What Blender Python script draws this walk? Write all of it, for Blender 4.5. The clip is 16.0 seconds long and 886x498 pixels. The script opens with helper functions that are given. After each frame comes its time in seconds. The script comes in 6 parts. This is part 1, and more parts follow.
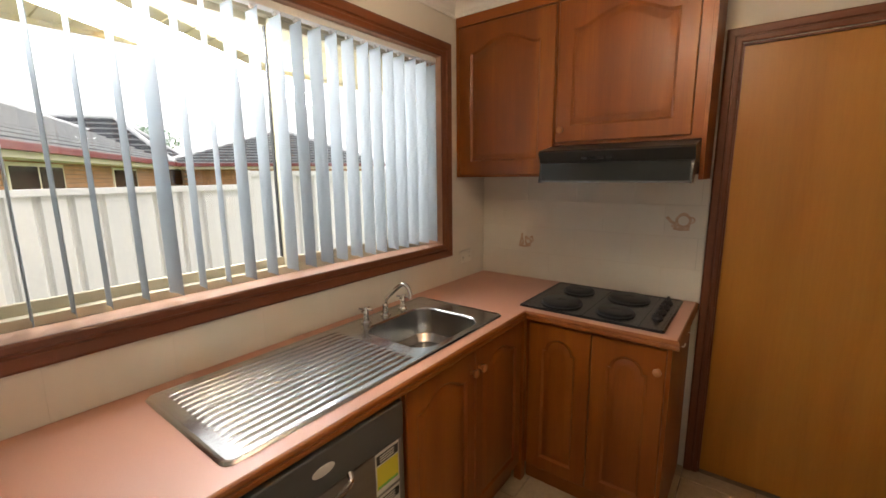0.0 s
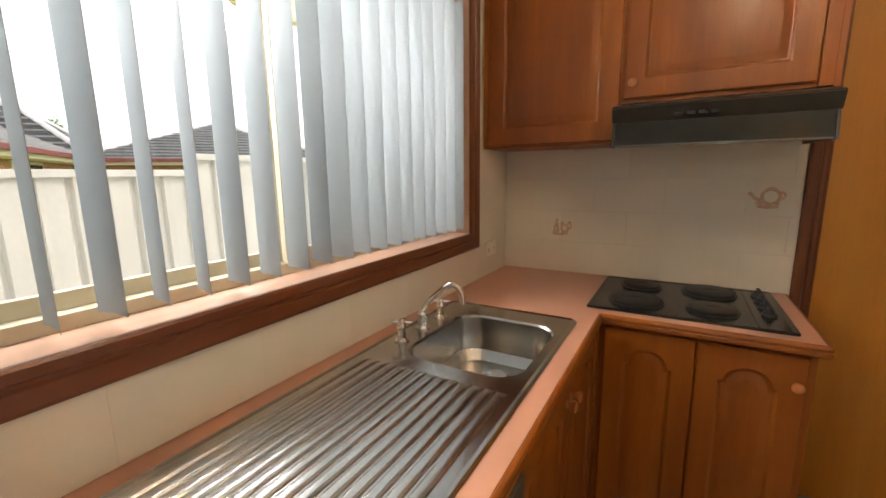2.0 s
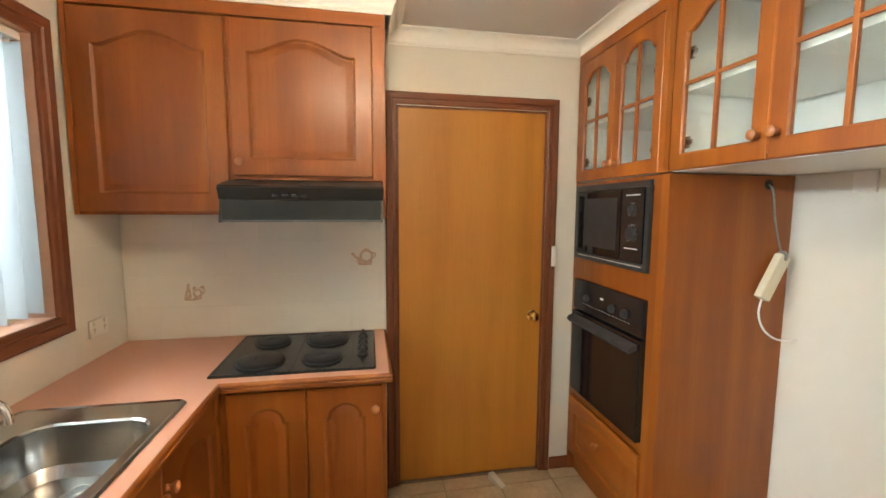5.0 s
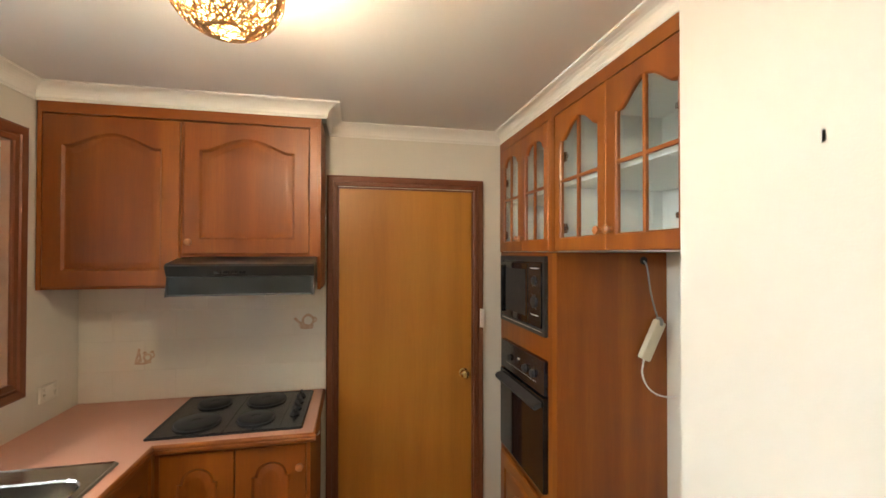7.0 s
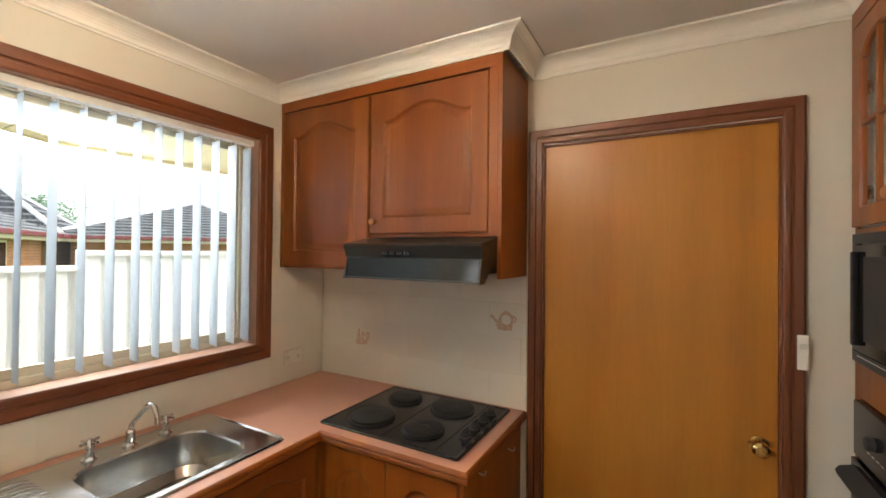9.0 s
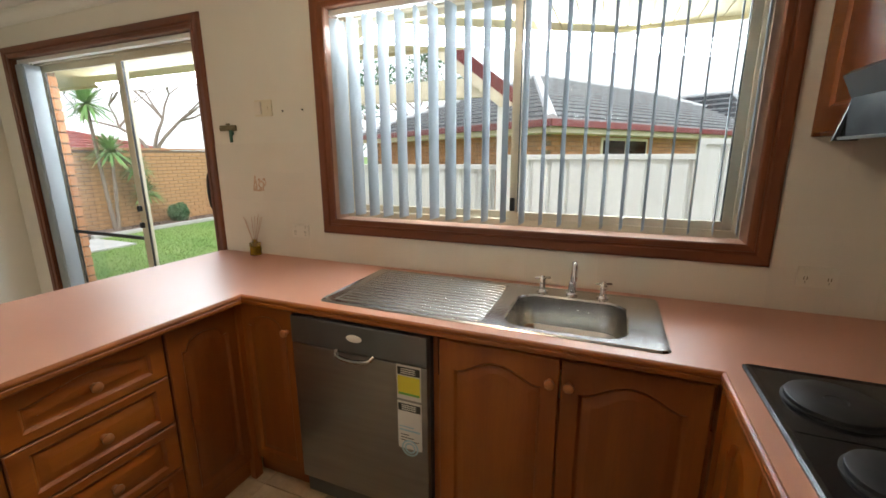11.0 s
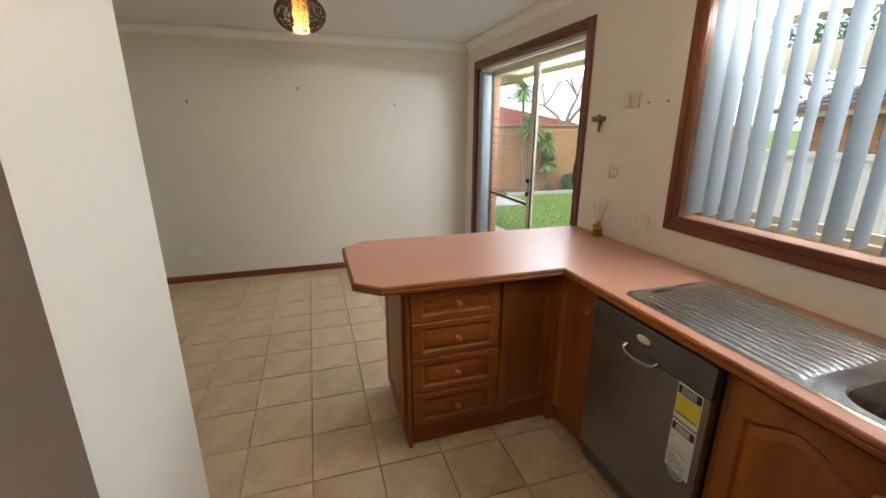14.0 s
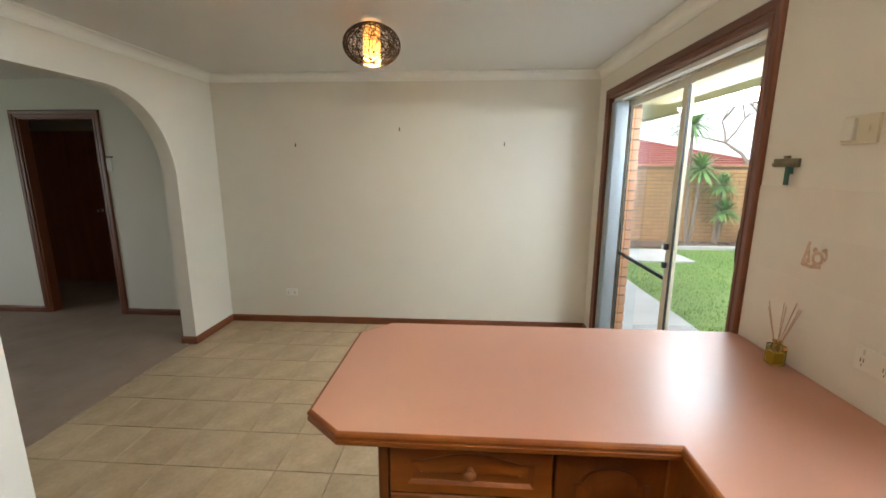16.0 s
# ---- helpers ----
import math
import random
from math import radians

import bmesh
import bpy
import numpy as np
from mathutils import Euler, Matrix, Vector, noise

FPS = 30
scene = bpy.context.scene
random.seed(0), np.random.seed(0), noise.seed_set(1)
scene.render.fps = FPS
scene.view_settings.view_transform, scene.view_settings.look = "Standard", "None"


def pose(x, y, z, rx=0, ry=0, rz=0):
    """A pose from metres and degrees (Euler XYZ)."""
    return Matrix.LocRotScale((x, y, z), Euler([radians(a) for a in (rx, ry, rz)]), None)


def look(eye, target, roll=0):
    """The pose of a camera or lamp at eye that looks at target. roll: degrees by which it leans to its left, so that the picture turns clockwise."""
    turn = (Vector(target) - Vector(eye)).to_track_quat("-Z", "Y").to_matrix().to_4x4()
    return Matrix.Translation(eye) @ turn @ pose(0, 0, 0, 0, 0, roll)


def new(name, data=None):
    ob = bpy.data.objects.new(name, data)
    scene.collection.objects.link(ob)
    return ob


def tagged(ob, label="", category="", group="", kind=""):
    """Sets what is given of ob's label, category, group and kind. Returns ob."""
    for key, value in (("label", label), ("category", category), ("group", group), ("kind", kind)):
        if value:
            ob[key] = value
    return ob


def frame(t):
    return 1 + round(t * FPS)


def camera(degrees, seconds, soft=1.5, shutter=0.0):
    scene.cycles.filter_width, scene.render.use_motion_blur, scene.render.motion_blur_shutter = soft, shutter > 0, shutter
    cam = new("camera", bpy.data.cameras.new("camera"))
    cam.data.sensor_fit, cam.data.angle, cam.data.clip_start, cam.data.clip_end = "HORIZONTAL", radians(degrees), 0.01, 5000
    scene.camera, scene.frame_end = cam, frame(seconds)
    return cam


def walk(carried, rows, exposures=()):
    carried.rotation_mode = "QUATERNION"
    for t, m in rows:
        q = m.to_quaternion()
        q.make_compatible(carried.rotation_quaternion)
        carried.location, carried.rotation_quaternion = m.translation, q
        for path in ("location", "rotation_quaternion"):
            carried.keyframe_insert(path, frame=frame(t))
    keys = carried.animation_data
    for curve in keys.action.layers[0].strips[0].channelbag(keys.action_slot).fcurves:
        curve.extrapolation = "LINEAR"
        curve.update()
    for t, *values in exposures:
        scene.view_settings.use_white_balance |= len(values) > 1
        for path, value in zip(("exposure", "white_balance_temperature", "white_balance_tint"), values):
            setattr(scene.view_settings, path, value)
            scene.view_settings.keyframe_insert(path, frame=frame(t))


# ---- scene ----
import collections
import itertools

cam = camera(93.9, 16.0, soft=1.6)
PATH = [
    (0, (-2.314, -1.42, 1.528), (-0.745, -0.23, 1.177), -0.6),
    (0.5, (-2.295, -1.164, 1.475), (-0.734, 0.039, 1.129), -0.5),
    (1, (-2.243, -0.977, 1.424), (-0.681, 0.223, 1.08), -0.6),
    (1.5, (-2.201, -0.827, 1.419), (-0.582, 0.291, 1.062), -0.6),
    (2, (-2.128, -0.825, 1.4), (-0.42, 0.154, 1.047), -0.7),
    (2.5, (-2.059, -0.887, 1.39), (-0.236, -0.147, 1.032), -0.6),
    (3, (-2.003, -0.945, 1.383), (-0.083, -0.513, 1.027), -0.2),
    (3.5, (-1.993, -1.035, 1.396), (-0.03, -0.889, 1.043), -0.2),
    (4, (-2.024, -1.09, 1.448), (-0.054, -1.157, 1.111), -0.0),
    (4.5, (-2.099, -1.121, 1.501), (-0.133, -1.352, 1.214), 0.2),
    (5, (-2.191, -1.154, 1.549), (-0.232, -1.508, 1.351), 0.3),
    (5.2, (-2.229, -1.173, 1.58), (-0.277, -1.577, 1.421), 0.3),
    (7.3, (-2.507, -1.468, 1.687), (-0.543, -1.835, 1.759), -0.0),
    (7.5, (-2.489, -1.515, 1.691), (-0.507, -1.766, 1.765), -0.1),
    (8, (-2.319, -1.646, 1.695), (-0.325, -1.502, 1.755), -0.3),
    (8.2, (-2.211, -1.706, 1.681), (-0.238, -1.379, 1.74), -0.3),
    (10.3, (-1.178, -1.827, 1.503), (-0.68, 0.091, 1.231), 1.0),
    (10.5, (-1.085, -1.805, 1.494), (-0.969, 0.162, 1.153), 0.1),
    (11, (-0.914, -1.803, 1.462), (-1.654, 0.002, 1.019), -0.3),
    (11.5, (-0.729, -1.802, 1.458), (-2.091, -0.432, 0.938), -0.6),
    (12, (-0.622, -1.857, 1.499), (-2.279, -0.888, 0.938), -0.7),
    (12.5, (-0.602, -1.877, 1.531), (-2.373, -1.142, 0.959), -0.2),
    (13, (-0.576, -1.859, 1.566), (-2.389, -1.246, 0.985), -0.7),
    (13.5, (-0.59, -1.826, 1.57), (-2.412, -1.239, 0.992), -0.2),
    (14, (-0.653, -1.749, 1.561), (-2.486, -1.178, 0.999), 0.1),
    (14.5, (-0.823, -1.616, 1.578), (-2.68, -1.103, 1.042), -0.0),
    (15, (-1.0, -1.437, 1.572), (-2.903, -1.052, 1.091), 0.1),
    (15.5, (-1.172, -1.254, 1.602), (-3.119, -1.096, 1.171), 0.2),
    (16, (-1.343, -1.162, 1.599), (-3.301, -1.284, 1.208), 0.2),
]
walk(cam, [(t, look(eye, target, roll)) for t, eye, target, roll in PATH], exposures=[(0.0, 1.35, 6700, 12), (2.0, 1.45, 7100, 12), (3.0, 1.75, 7400, 11), (4.0, 2.15, 7100, 9), (5.0, 2.3, 6250, 4), (7.5, 1.8, 6450, 8), (8.0, 1.8, 6450, 9),
    (10.5, 1.5, 6150, 7), (11.5, 1.15, 6250, 8), (13.5, 1.2, 6150, 9), (15.0, 1.3, 6150, 9), (16.0, 1.5, 5950, 5)])

# ---------- world, sun, lamps ----------
world = bpy.data.worlds.new("sky")
scene.world = world
world.use_nodes = True
wn = world.node_tree.nodes
sky = wn.new("ShaderNodeTexSky")
sky.sky_type = "NISHITA"
sky.sun_disc = False
sky.sun_elevation = radians(54)
sky.sun_rotation = radians(127)
sky.dust_density = 2.0
sky.air_density = 1.0
sky.ozone_density = 0.6
wn["Background"].inputs[1].default_value = 0.13
overcast = wn.new("ShaderNodeHueSaturation")
overcast.inputs["Saturation"].default_value, overcast.inputs["Value"].default_value = 0.22, 1.5
cloud = wn.new("ShaderNodeMixRGB")
cloud.inputs[0].default_value, cloud.inputs[2].default_value = 0.6, (7.0, 7.15, 7.3, 1)
world.node_tree.links.new(sky.outputs[0], overcast.inputs["Color"])
world.node_tree.links.new(overcast.outputs[0], cloud.inputs[1])
world.node_tree.links.new(cloud.outputs[0], wn["Background"].inputs[0])


def lamp(name, kind, m, energy, color, **kw):
    d = bpy.data.lights.new(name, kind)
    d.energy, d.color = energy, color
    for k, v in kw.items():
        if k == "angle":
            d.angle = v
        elif k == "radius":
            d.shadow_soft_size = v
        elif k == "size":
            d.shape, d.size, d.size_y = "RECTANGLE", v[0], v[1]
    ob = new(name, d)
    ob.matrix_world = m
    return ob


lamp("sun", "SUN", look((8, -6, 14), (0, 0, 0)), 0.7, (1.0, 0.96, 0.9), angle=radians(25))

lamp("kitchen_bulb", "POINT", pose(-1.455, -1.108, 2.285), 38, (1.0, 0.81, 0.57), radius=0.07)
lamp("dining_bulb", "POINT", pose(-3.912, -1.742, 2.19), 6.5, (1.0, 0.66, 0.32), radius=0.035)
# Added area lamp in an unseen wall opening, to brighten the living room.
lamp("living_fill_light", "AREA", look((-2.7, -8.65, 1.4), (-2.7, 0, 1.2)), 7, (0.95, 0.98, 1.0), size=(2.4, 1.4))
# Strip lamps added under the eave, standing in for sky light coming indoors.
lamp("window_sky_fill", "AREA", look((-1.30, 0.66, 2.06), (-0.4, -0.8, 0.9)), 16, (0.90, 0.96, 1.0), size=(2.2, 0.10))
lamp("door_sky_fill", "AREA", look((-4.1, 0.66, 2.06), (-4.1, -0.6, 0.6)), 17, (0.90, 0.96, 1.0), size=(2.2, 0.10))

# ---------- materials ----------


def mat(name, rough=0.5, metal=0.0):
    m = bpy.data.materials.new(name)
    m.use_nodes = True
    b = m.node_tree.nodes["Principled BSDF"]
    b.inputs["Roughness"].default_value = rough
    b.inputs["Metallic"].default_value = metal
    return m, m.node_tree.nodes, m.node_tree.links, b


def ramp(n, stops):
    r = n.new("ShaderNodeValToRGB")
    e = r.color_ramp.elements
    while len(e) < len(stops):
        e.new(0.5)
    for el, (p, c) in zip(e, stops):
        el.position, el.color = p, (*c, 1)
    return r


def surface(name, c1, c2, scale=3.0, rough=0.5, metal=0.0, bump=0.0, bscale=60.0, fine=0.0, spread=0.0, rvar=0.0, stretch=(1, 1, 1), detail=5.0):
    """A base colour that drifts between c1 and c2, with fine relief, and a per-object or per-island drift."""
    m, n, l, b = mat(name, rough, metal)
    co = n.new("ShaderNodeTexCoord")
    mp = n.new("ShaderNodeMapping")
    mp.inputs["Scale"].default_value = stretch
    l.new(co.outputs["Object"], mp.inputs[0])
    t = n.new("ShaderNodeTexNoise")
    t.inputs["Scale"].default_value, t.inputs["Detail"].default_value = scale, detail
    l.new(mp.outputs[0], t.inputs[0])
    r = ramp(n, [(0.3, c1), (0.7, c2)])
    l.new(t.outputs["Fac"], r.inputs[0])
    out = r.outputs[0]
    t2 = n.new("ShaderNodeTexNoise")
    t2.inputs["Scale"].default_value, t2.inputs["Detail"].default_value = bscale, 4
    l.new(mp.outputs[0], t2.inputs[0])
    if fine:
        mx = n.new("ShaderNodeMixRGB")
        mx.blend_type, mx.inputs[0].default_value = "MULTIPLY", 1.0
        g = ramp(n, [(0.3, (1 - fine,) * 3), (0.7, (1 + fine * 0.4,) * 3)])
        l.new(t2.outputs["Fac"], g.inputs[0])
        l.new(out, mx.inputs[1]), l.new(g.outputs[0], mx.inputs[2])
        out = mx.outputs[0]
    if spread:
        oi = n.new("ShaderNodeObjectInfo")
        ge = n.new("ShaderNodeNewGeometry")
        ad = n.new("ShaderNodeMath")
        ad.operation = "ADD"
        l.new(oi.outputs["Random"], ad.inputs[0]), l.new(ge.outputs["Random Per Island"], ad.inputs[1])
        mr = n.new("ShaderNodeMapRange")
        mr.inputs["From Max"].default_value = 2
        mr.inputs["To Min"].default_value, mr.inputs["To Max"].default_value = 1 - spread, 1 + spread
        l.new(ad.outputs[0], mr.inputs[0])
        hs = n.new("ShaderNodeHueSaturation")
        l.new(mr.outputs[0], hs.inputs["Value"]), l.new(out, hs.inputs["Color"])
        out = hs.outputs[0]
    l.new(out, b.inputs["Base Color"])
    if rvar:
        mr = n.new("ShaderNodeMapRange")
        mr.inputs["To Min"].default_value, mr.inputs["To Max"].default_value = rough - rvar, rough + rvar
        l.new(t.outputs["Fac"], mr.inputs[0]), l.new(mr.outputs[0], b.inputs["Roughness"])
    if bump:
        bp = n.new("ShaderNodeBump")
        bp.inputs["Strength"].default_value, bp.inputs["Distance"].default_value = 0.6, bump
        l.new(t2.outputs["Fac"], bp.inputs["Height"]), l.new(bp.outputs[0], b.inputs["Normal"])
    return m


def wood(name, dark, mid, light, along="z", rough=0.40, coat=0.10, width=22.0, shift=0.12):
    """Varnished timber: long grain along one axis with broad tone bands, fine pores and a clear coat."""
    m, n, l, b = mat(name, rough)
    co = n.new("ShaderNodeTexCoord")
    oi = n.new("ShaderNodeObjectInfo")
    mp = n.new("ShaderNodeMapping")
    s = {"x": (0.07, 1, 1), "y": (1, 0.07, 1), "z": (1, 1, 0.07)}[along]
    mp.inputs["Scale"].default_value = s
    sc = n.new("ShaderNodeVectorMath")
    sc.operation = "SCALE"
    cm = n.new("ShaderNodeCombineXYZ")
    for k in range(3):
        l.new(oi.outputs["Random"], cm.inputs[k])
    sc.inputs["Scale"].default_value = 9.0
    l.new(cm.outputs[0], sc.inputs[0])
    ad = n.new("ShaderNodeVectorMath")
    l.new(co.outputs["Object"], ad.inputs[0]), l.new(sc.outputs[0], ad.inputs[1])
    l.new(ad.outputs[0], mp.inputs[0])
    broad = n.new("ShaderNodeTexNoise")
    broad.inputs["Scale"].default_value, broad.inputs["Detail"].default_value = width * 0.35, 3
    broad.inputs["Distortion"].default_value = 0.4
    fine = n.new("ShaderNodeTexNoise")
    fine.inputs["Scale"].default_value, fine.inputs["Detail"].default_value = width * 6, 6
    fine.inputs["Roughness"].default_value = 0.65
    for t in (broad, fine):
        l.new(mp.outputs[0], t.inputs[0])
    mx = n.new("ShaderNodeMath")
    mx.operation = "MULTIPLY_ADD"
    mx.inputs[1].default_value = 0.22
    l.new(fine.outputs["Fac"], mx.inputs[0])
    half = n.new("ShaderNodeMath")
    half.operation = "MULTIPLY"
    half.inputs[1].default_value = 0.78
    l.new(broad.outputs["Fac"], half.inputs[0]), l.new(half.outputs[0], mx.inputs[2])
    r = ramp(n, [(0.27, dark), (0.5, mid), (0.72, light)])
    l.new(mx.outputs[0], r.inputs[0])
    mr = n.new("ShaderNodeMapRange")
    mr.inputs["To Min"].default_value, mr.inputs["To Max"].default_value = 1 - shift, 1 + shift
    l.new(oi.outputs["Random"], mr.inputs[0])
    hs = n.new("ShaderNodeHueSaturation")
    l.new(mr.outputs[0], hs.inputs["Value"]), l.new(r.outputs[0], hs.inputs["Color"])
    l.new(hs.outputs[0], b.inputs["Base Color"])
    b.inputs["Coat Weight"].default_value, b.inputs["Coat Roughness"].default_value = coat, 0.22
    rr = n.new("ShaderNodeMapRange")
    rr.inputs["To Min"].default_value, rr.inputs["To Max"].default_value = rough - 0.06, rough + 0.12
    l.new(fine.outputs["Fac"], rr.inputs[0]), l.new(rr.outputs[0], b.inputs["Roughness"])
    bp = n.new("ShaderNodeBump")
    bp.inputs["Strength"].default_value, bp.inputs["Distance"].default_value = 0.25, 0.0006
    l.new(fine.outputs["Fac"], bp.inputs["Height"]), l.new(bp.outputs[0], b.inputs["Normal"])
    return m


def glass(name, rough=0.0, tint=(1, 1, 1)):
    m, n, l, b = mat(name, rough)
    b.inputs["Base Color"].default_value = (*tint, 1)
    b.inputs["Transmission Weight"].default_value = 1.0
    b.inputs["IOR"].default_value = 1.45
    return m


def glow(name, color, strength):
    m, n, l, b = mat(name, 0.6)
    b.inputs["Base Color"].default_value = (*color, 1)
    b.inputs["Emission Color"].default_value = (*color, 1)
    b.inputs["Emission Strength"].default_value = strength
    return m


M_WALL = surface("wall_paint", (0.66, 0.62, 0.54), (0.70, 0.66, 0.575), 1.2, 0.6, bump=0.0006, bscale=160)
M_CEIL = surface("ceiling_paint", (0.68, 0.66, 0.63), (0.72, 0.70, 0.67), 1.0, 0.8, bump=0.0004, bscale=120)
M_CORN = surface("cornice_paint", (0.78, 0.76, 0.71), (0.81, 0.79, 0.74), 2.0, 0.6)
M_PINK = surface("pink_laminate", (0.50, 0.245, 0.165), (0.53, 0.265, 0.18), 2.0, 0.36, fine=0.05, bscale=350, bump=0.0001, rvar=0.05)
CAB = ((0.175, 0.040, 0.003), (0.25, 0.066, 0.005), (0.35, 0.108, 0.009))
TRIM = ((0.10, 0.026, 0.008), (0.15, 0.042, 0.013), (0.21, 0.066, 0.020))
M_CAB = wood("cabinet_timber", *CAB, "z")
M_CABX = wood("cabinet_timber_flat_x", *CAB, "x")
M_CABY = wood("cabinet_timber_flat_y", *CAB, "y")
M_TRIM = wood("architrave_timber", *TRIM, "z", rough=0.4)
M_TRIMX = wood("architrave_timber_flat_x", *TRIM, "x", rough=0.4)
M_TRIMY = wood("architrave_timber_flat_y", *TRIM, "y", rough=0.4)
M_REVEAL = wood("reveal_timber", (0.42, 0.24, 0.16), (0.50, 0.30, 0.21), (0.56, 0.36, 0.25), "x", rough=0.45)
M_DOOR = wood("door_veneer", (0.32, 0.118, 0.011), (0.46, 0.185, 0.018), (0.55, 0.24, 0.03), "z", rough=0.38, width=14)
M_DARKWOOD = wood("hall_door_timber", (0.24, 0.062, 0.022), (0.31, 0.085, 0.030), (0.38, 0.115, 0.042), "z")
M_KNOB = wood("knob_timber", (0.30, 0.10, 0.03), (0.38, 0.14, 0.045), (0.45, 0.18, 0.06), "x", rough=0.3, coat=0.6)
M_STEEL = surface("brushed_steel", (0.52, 0.51, 0.49), (0.56, 0.55, 0.53), 6, 0.19, 1.0, bump=0.00005, bscale=300, rvar=0.03)
M_RIBS = surface("pressed_steel", (0.50, 0.49, 0.47), (0.54, 0.53, 0.51), 6, 0.24, 1.0)
M_CHROME = surface("chrome", (0.80, 0.80, 0.80), (0.85, 0.85, 0.85), 6, 0.07, 1.0)
M_DWSTEEL = surface("dishwasher_steel", (0.29, 0.28, 0.27), (0.33, 0.32, 0.31), 3, 0.32, 0.9, bump=0.00003, bscale=200, stretch=(1, 1, 12))
M_DWPANEL = surface("dishwasher_panel", (0.13, 0.135, 0.14), (0.16, 0.165, 0.17), 3, 0.35, 0.6)
M_BLACK = surface("black_enamel", (0.010, 0.010, 0.011), (0.016, 0.016, 0.018), 8, 0.22, rvar=0.06)
M_BLACKM = surface("black_matt", (0.018, 0.018, 0.019), (0.030, 0.030, 0.031), 20, 0.5, bump=0.0002, bscale=200)
M_PLATE = surface("cast_iron_plate", (0.020, 0.020, 0.021), (0.038, 0.037, 0.036), 14, 0.48, 0.3, bump=0.0003, bscale=150)
M_HOOD = surface("hood_charcoal", (0.014, 0.015, 0.015), (0.022, 0.023, 0.022), 5, 0.34, rvar=0.06)
M_HOODGL = surface("hood_visor", (0.016, 0.018, 0.018), (0.024, 0.027, 0.027), 5, 0.13, 0.0)
M_OVENGL = surface("oven_glass", (0.006, 0.006, 0.006), (0.010, 0.009, 0.009), 3, 0.06)
M_TILE = surface("wall_tile_glaze", (0.69, 0.645, 0.56), (0.73, 0.68, 0.595), 3, 0.25, spread=0.03, bump=0.0003, bscale=12, rvar=0.05)
M_GROUT = surface("wall_grout", (0.66, 0.61, 0.52), (0.69, 0.63, 0.54), 20, 0.8)
M_MOTIF = surface("tile_print_brown", (0.44, 0.27, 0.17), (0.60, 0.43, 0.31), 60, 0.3)
M_FTILE = surface("floor_tile", (0.40, 0.295, 0.175), (0.56, 0.43, 0.275), 5.0, 0.40, spread=0.11, fine=0.08, bscale=40, bump=0.0004, rvar=0.08)
M_FGROUT = surface("floor_grout", (0.21, 0.155, 0.10), (0.27, 0.20, 0.135), 30, 0.85)
M_CARPET = surface("carpet", (0.28, 0.205, 0.15), (0.34, 0.25, 0.19), 4.0, 0.95, bump=0.003, bscale=380, fine=0.25)
M_WHITE = surface("white_plastic", (0.72, 0.70, 0.66), (0.76, 0.74, 0.70), 5, 0.35)
M_CREAMPL = surface("cream_plastic", (0.62, 0.55, 0.40), (0.66, 0.59, 0.44), 5, 0.35)
M_PLATEC = surface("cream_plate", (0.66, 0.62, 0.54), (0.70, 0.66, 0.57), 5, 0.4)
M_WHITEB = surface("white_melamine", (0.74, 0.74, 0.71), (0.78, 0.78, 0.75), 2, 0.4)
M_ALU = surface("cream_aluminium", (0.58, 0.52, 0.38), (0.63, 0.57, 0.43), 4, 0.4, 0.1)
M_BRASS = surface("brass", (0.70, 0.46, 0.16), (0.80, 0.55, 0.22), 8, 0.18, 1.0)
M_DARKMET = surface("dark_metal", (0.03, 0.03, 0.03), (0.05, 0.05, 0.05), 8, 0.4, 0.5)
M_KEYMET = surface("aged_bronze", (0.16, 0.13, 0.07), (0.24, 0.20, 0.12), 40, 0.5, 0.5)
M_GLASS = glass("window_glass")
M_CGLASS = glass("cabinet_glass", 0.02, (0.93, 0.97, 0.94))
M_WICKER = surface("dark_wicker", (0.035, 0.018, 0.010), (0.07, 0.035, 0.018), 30, 0.6)
# Lit copy of the dark wicker: the bulb's golden glow is in its colour.
M_WICKERLIT = surface("lamplit_wicker", (0.20, 0.105, 0.03), (0.32, 0.18, 0.06), 30, 0.6)
M_SHADE = glow("lit_paper", (1.0, 0.52, 0.14), 0.5)
sn, sl = M_SHADE.node_tree.nodes, M_SHADE.node_tree.links
thin, both = sn.new("ShaderNodeBsdfTranslucent"), sn.new("ShaderNodeMixShader")
thin.inputs[0].default_value = (0.95, 0.60, 0.25, 1)
sl.new(sn["Principled BSDF"].outputs[0], both.inputs[1]), sl.new(thin.outputs[0], both.inputs[2])
sl.new(both.outputs[0], sn["Material Output"].inputs[0])
M_BULB = glow("lit_bulb", (1.0, 0.78, 0.45), 2.5)
M_SEAL = surface("black_seal", (0.02, 0.02, 0.02), (0.03, 0.03, 0.03), 5, 0.6)


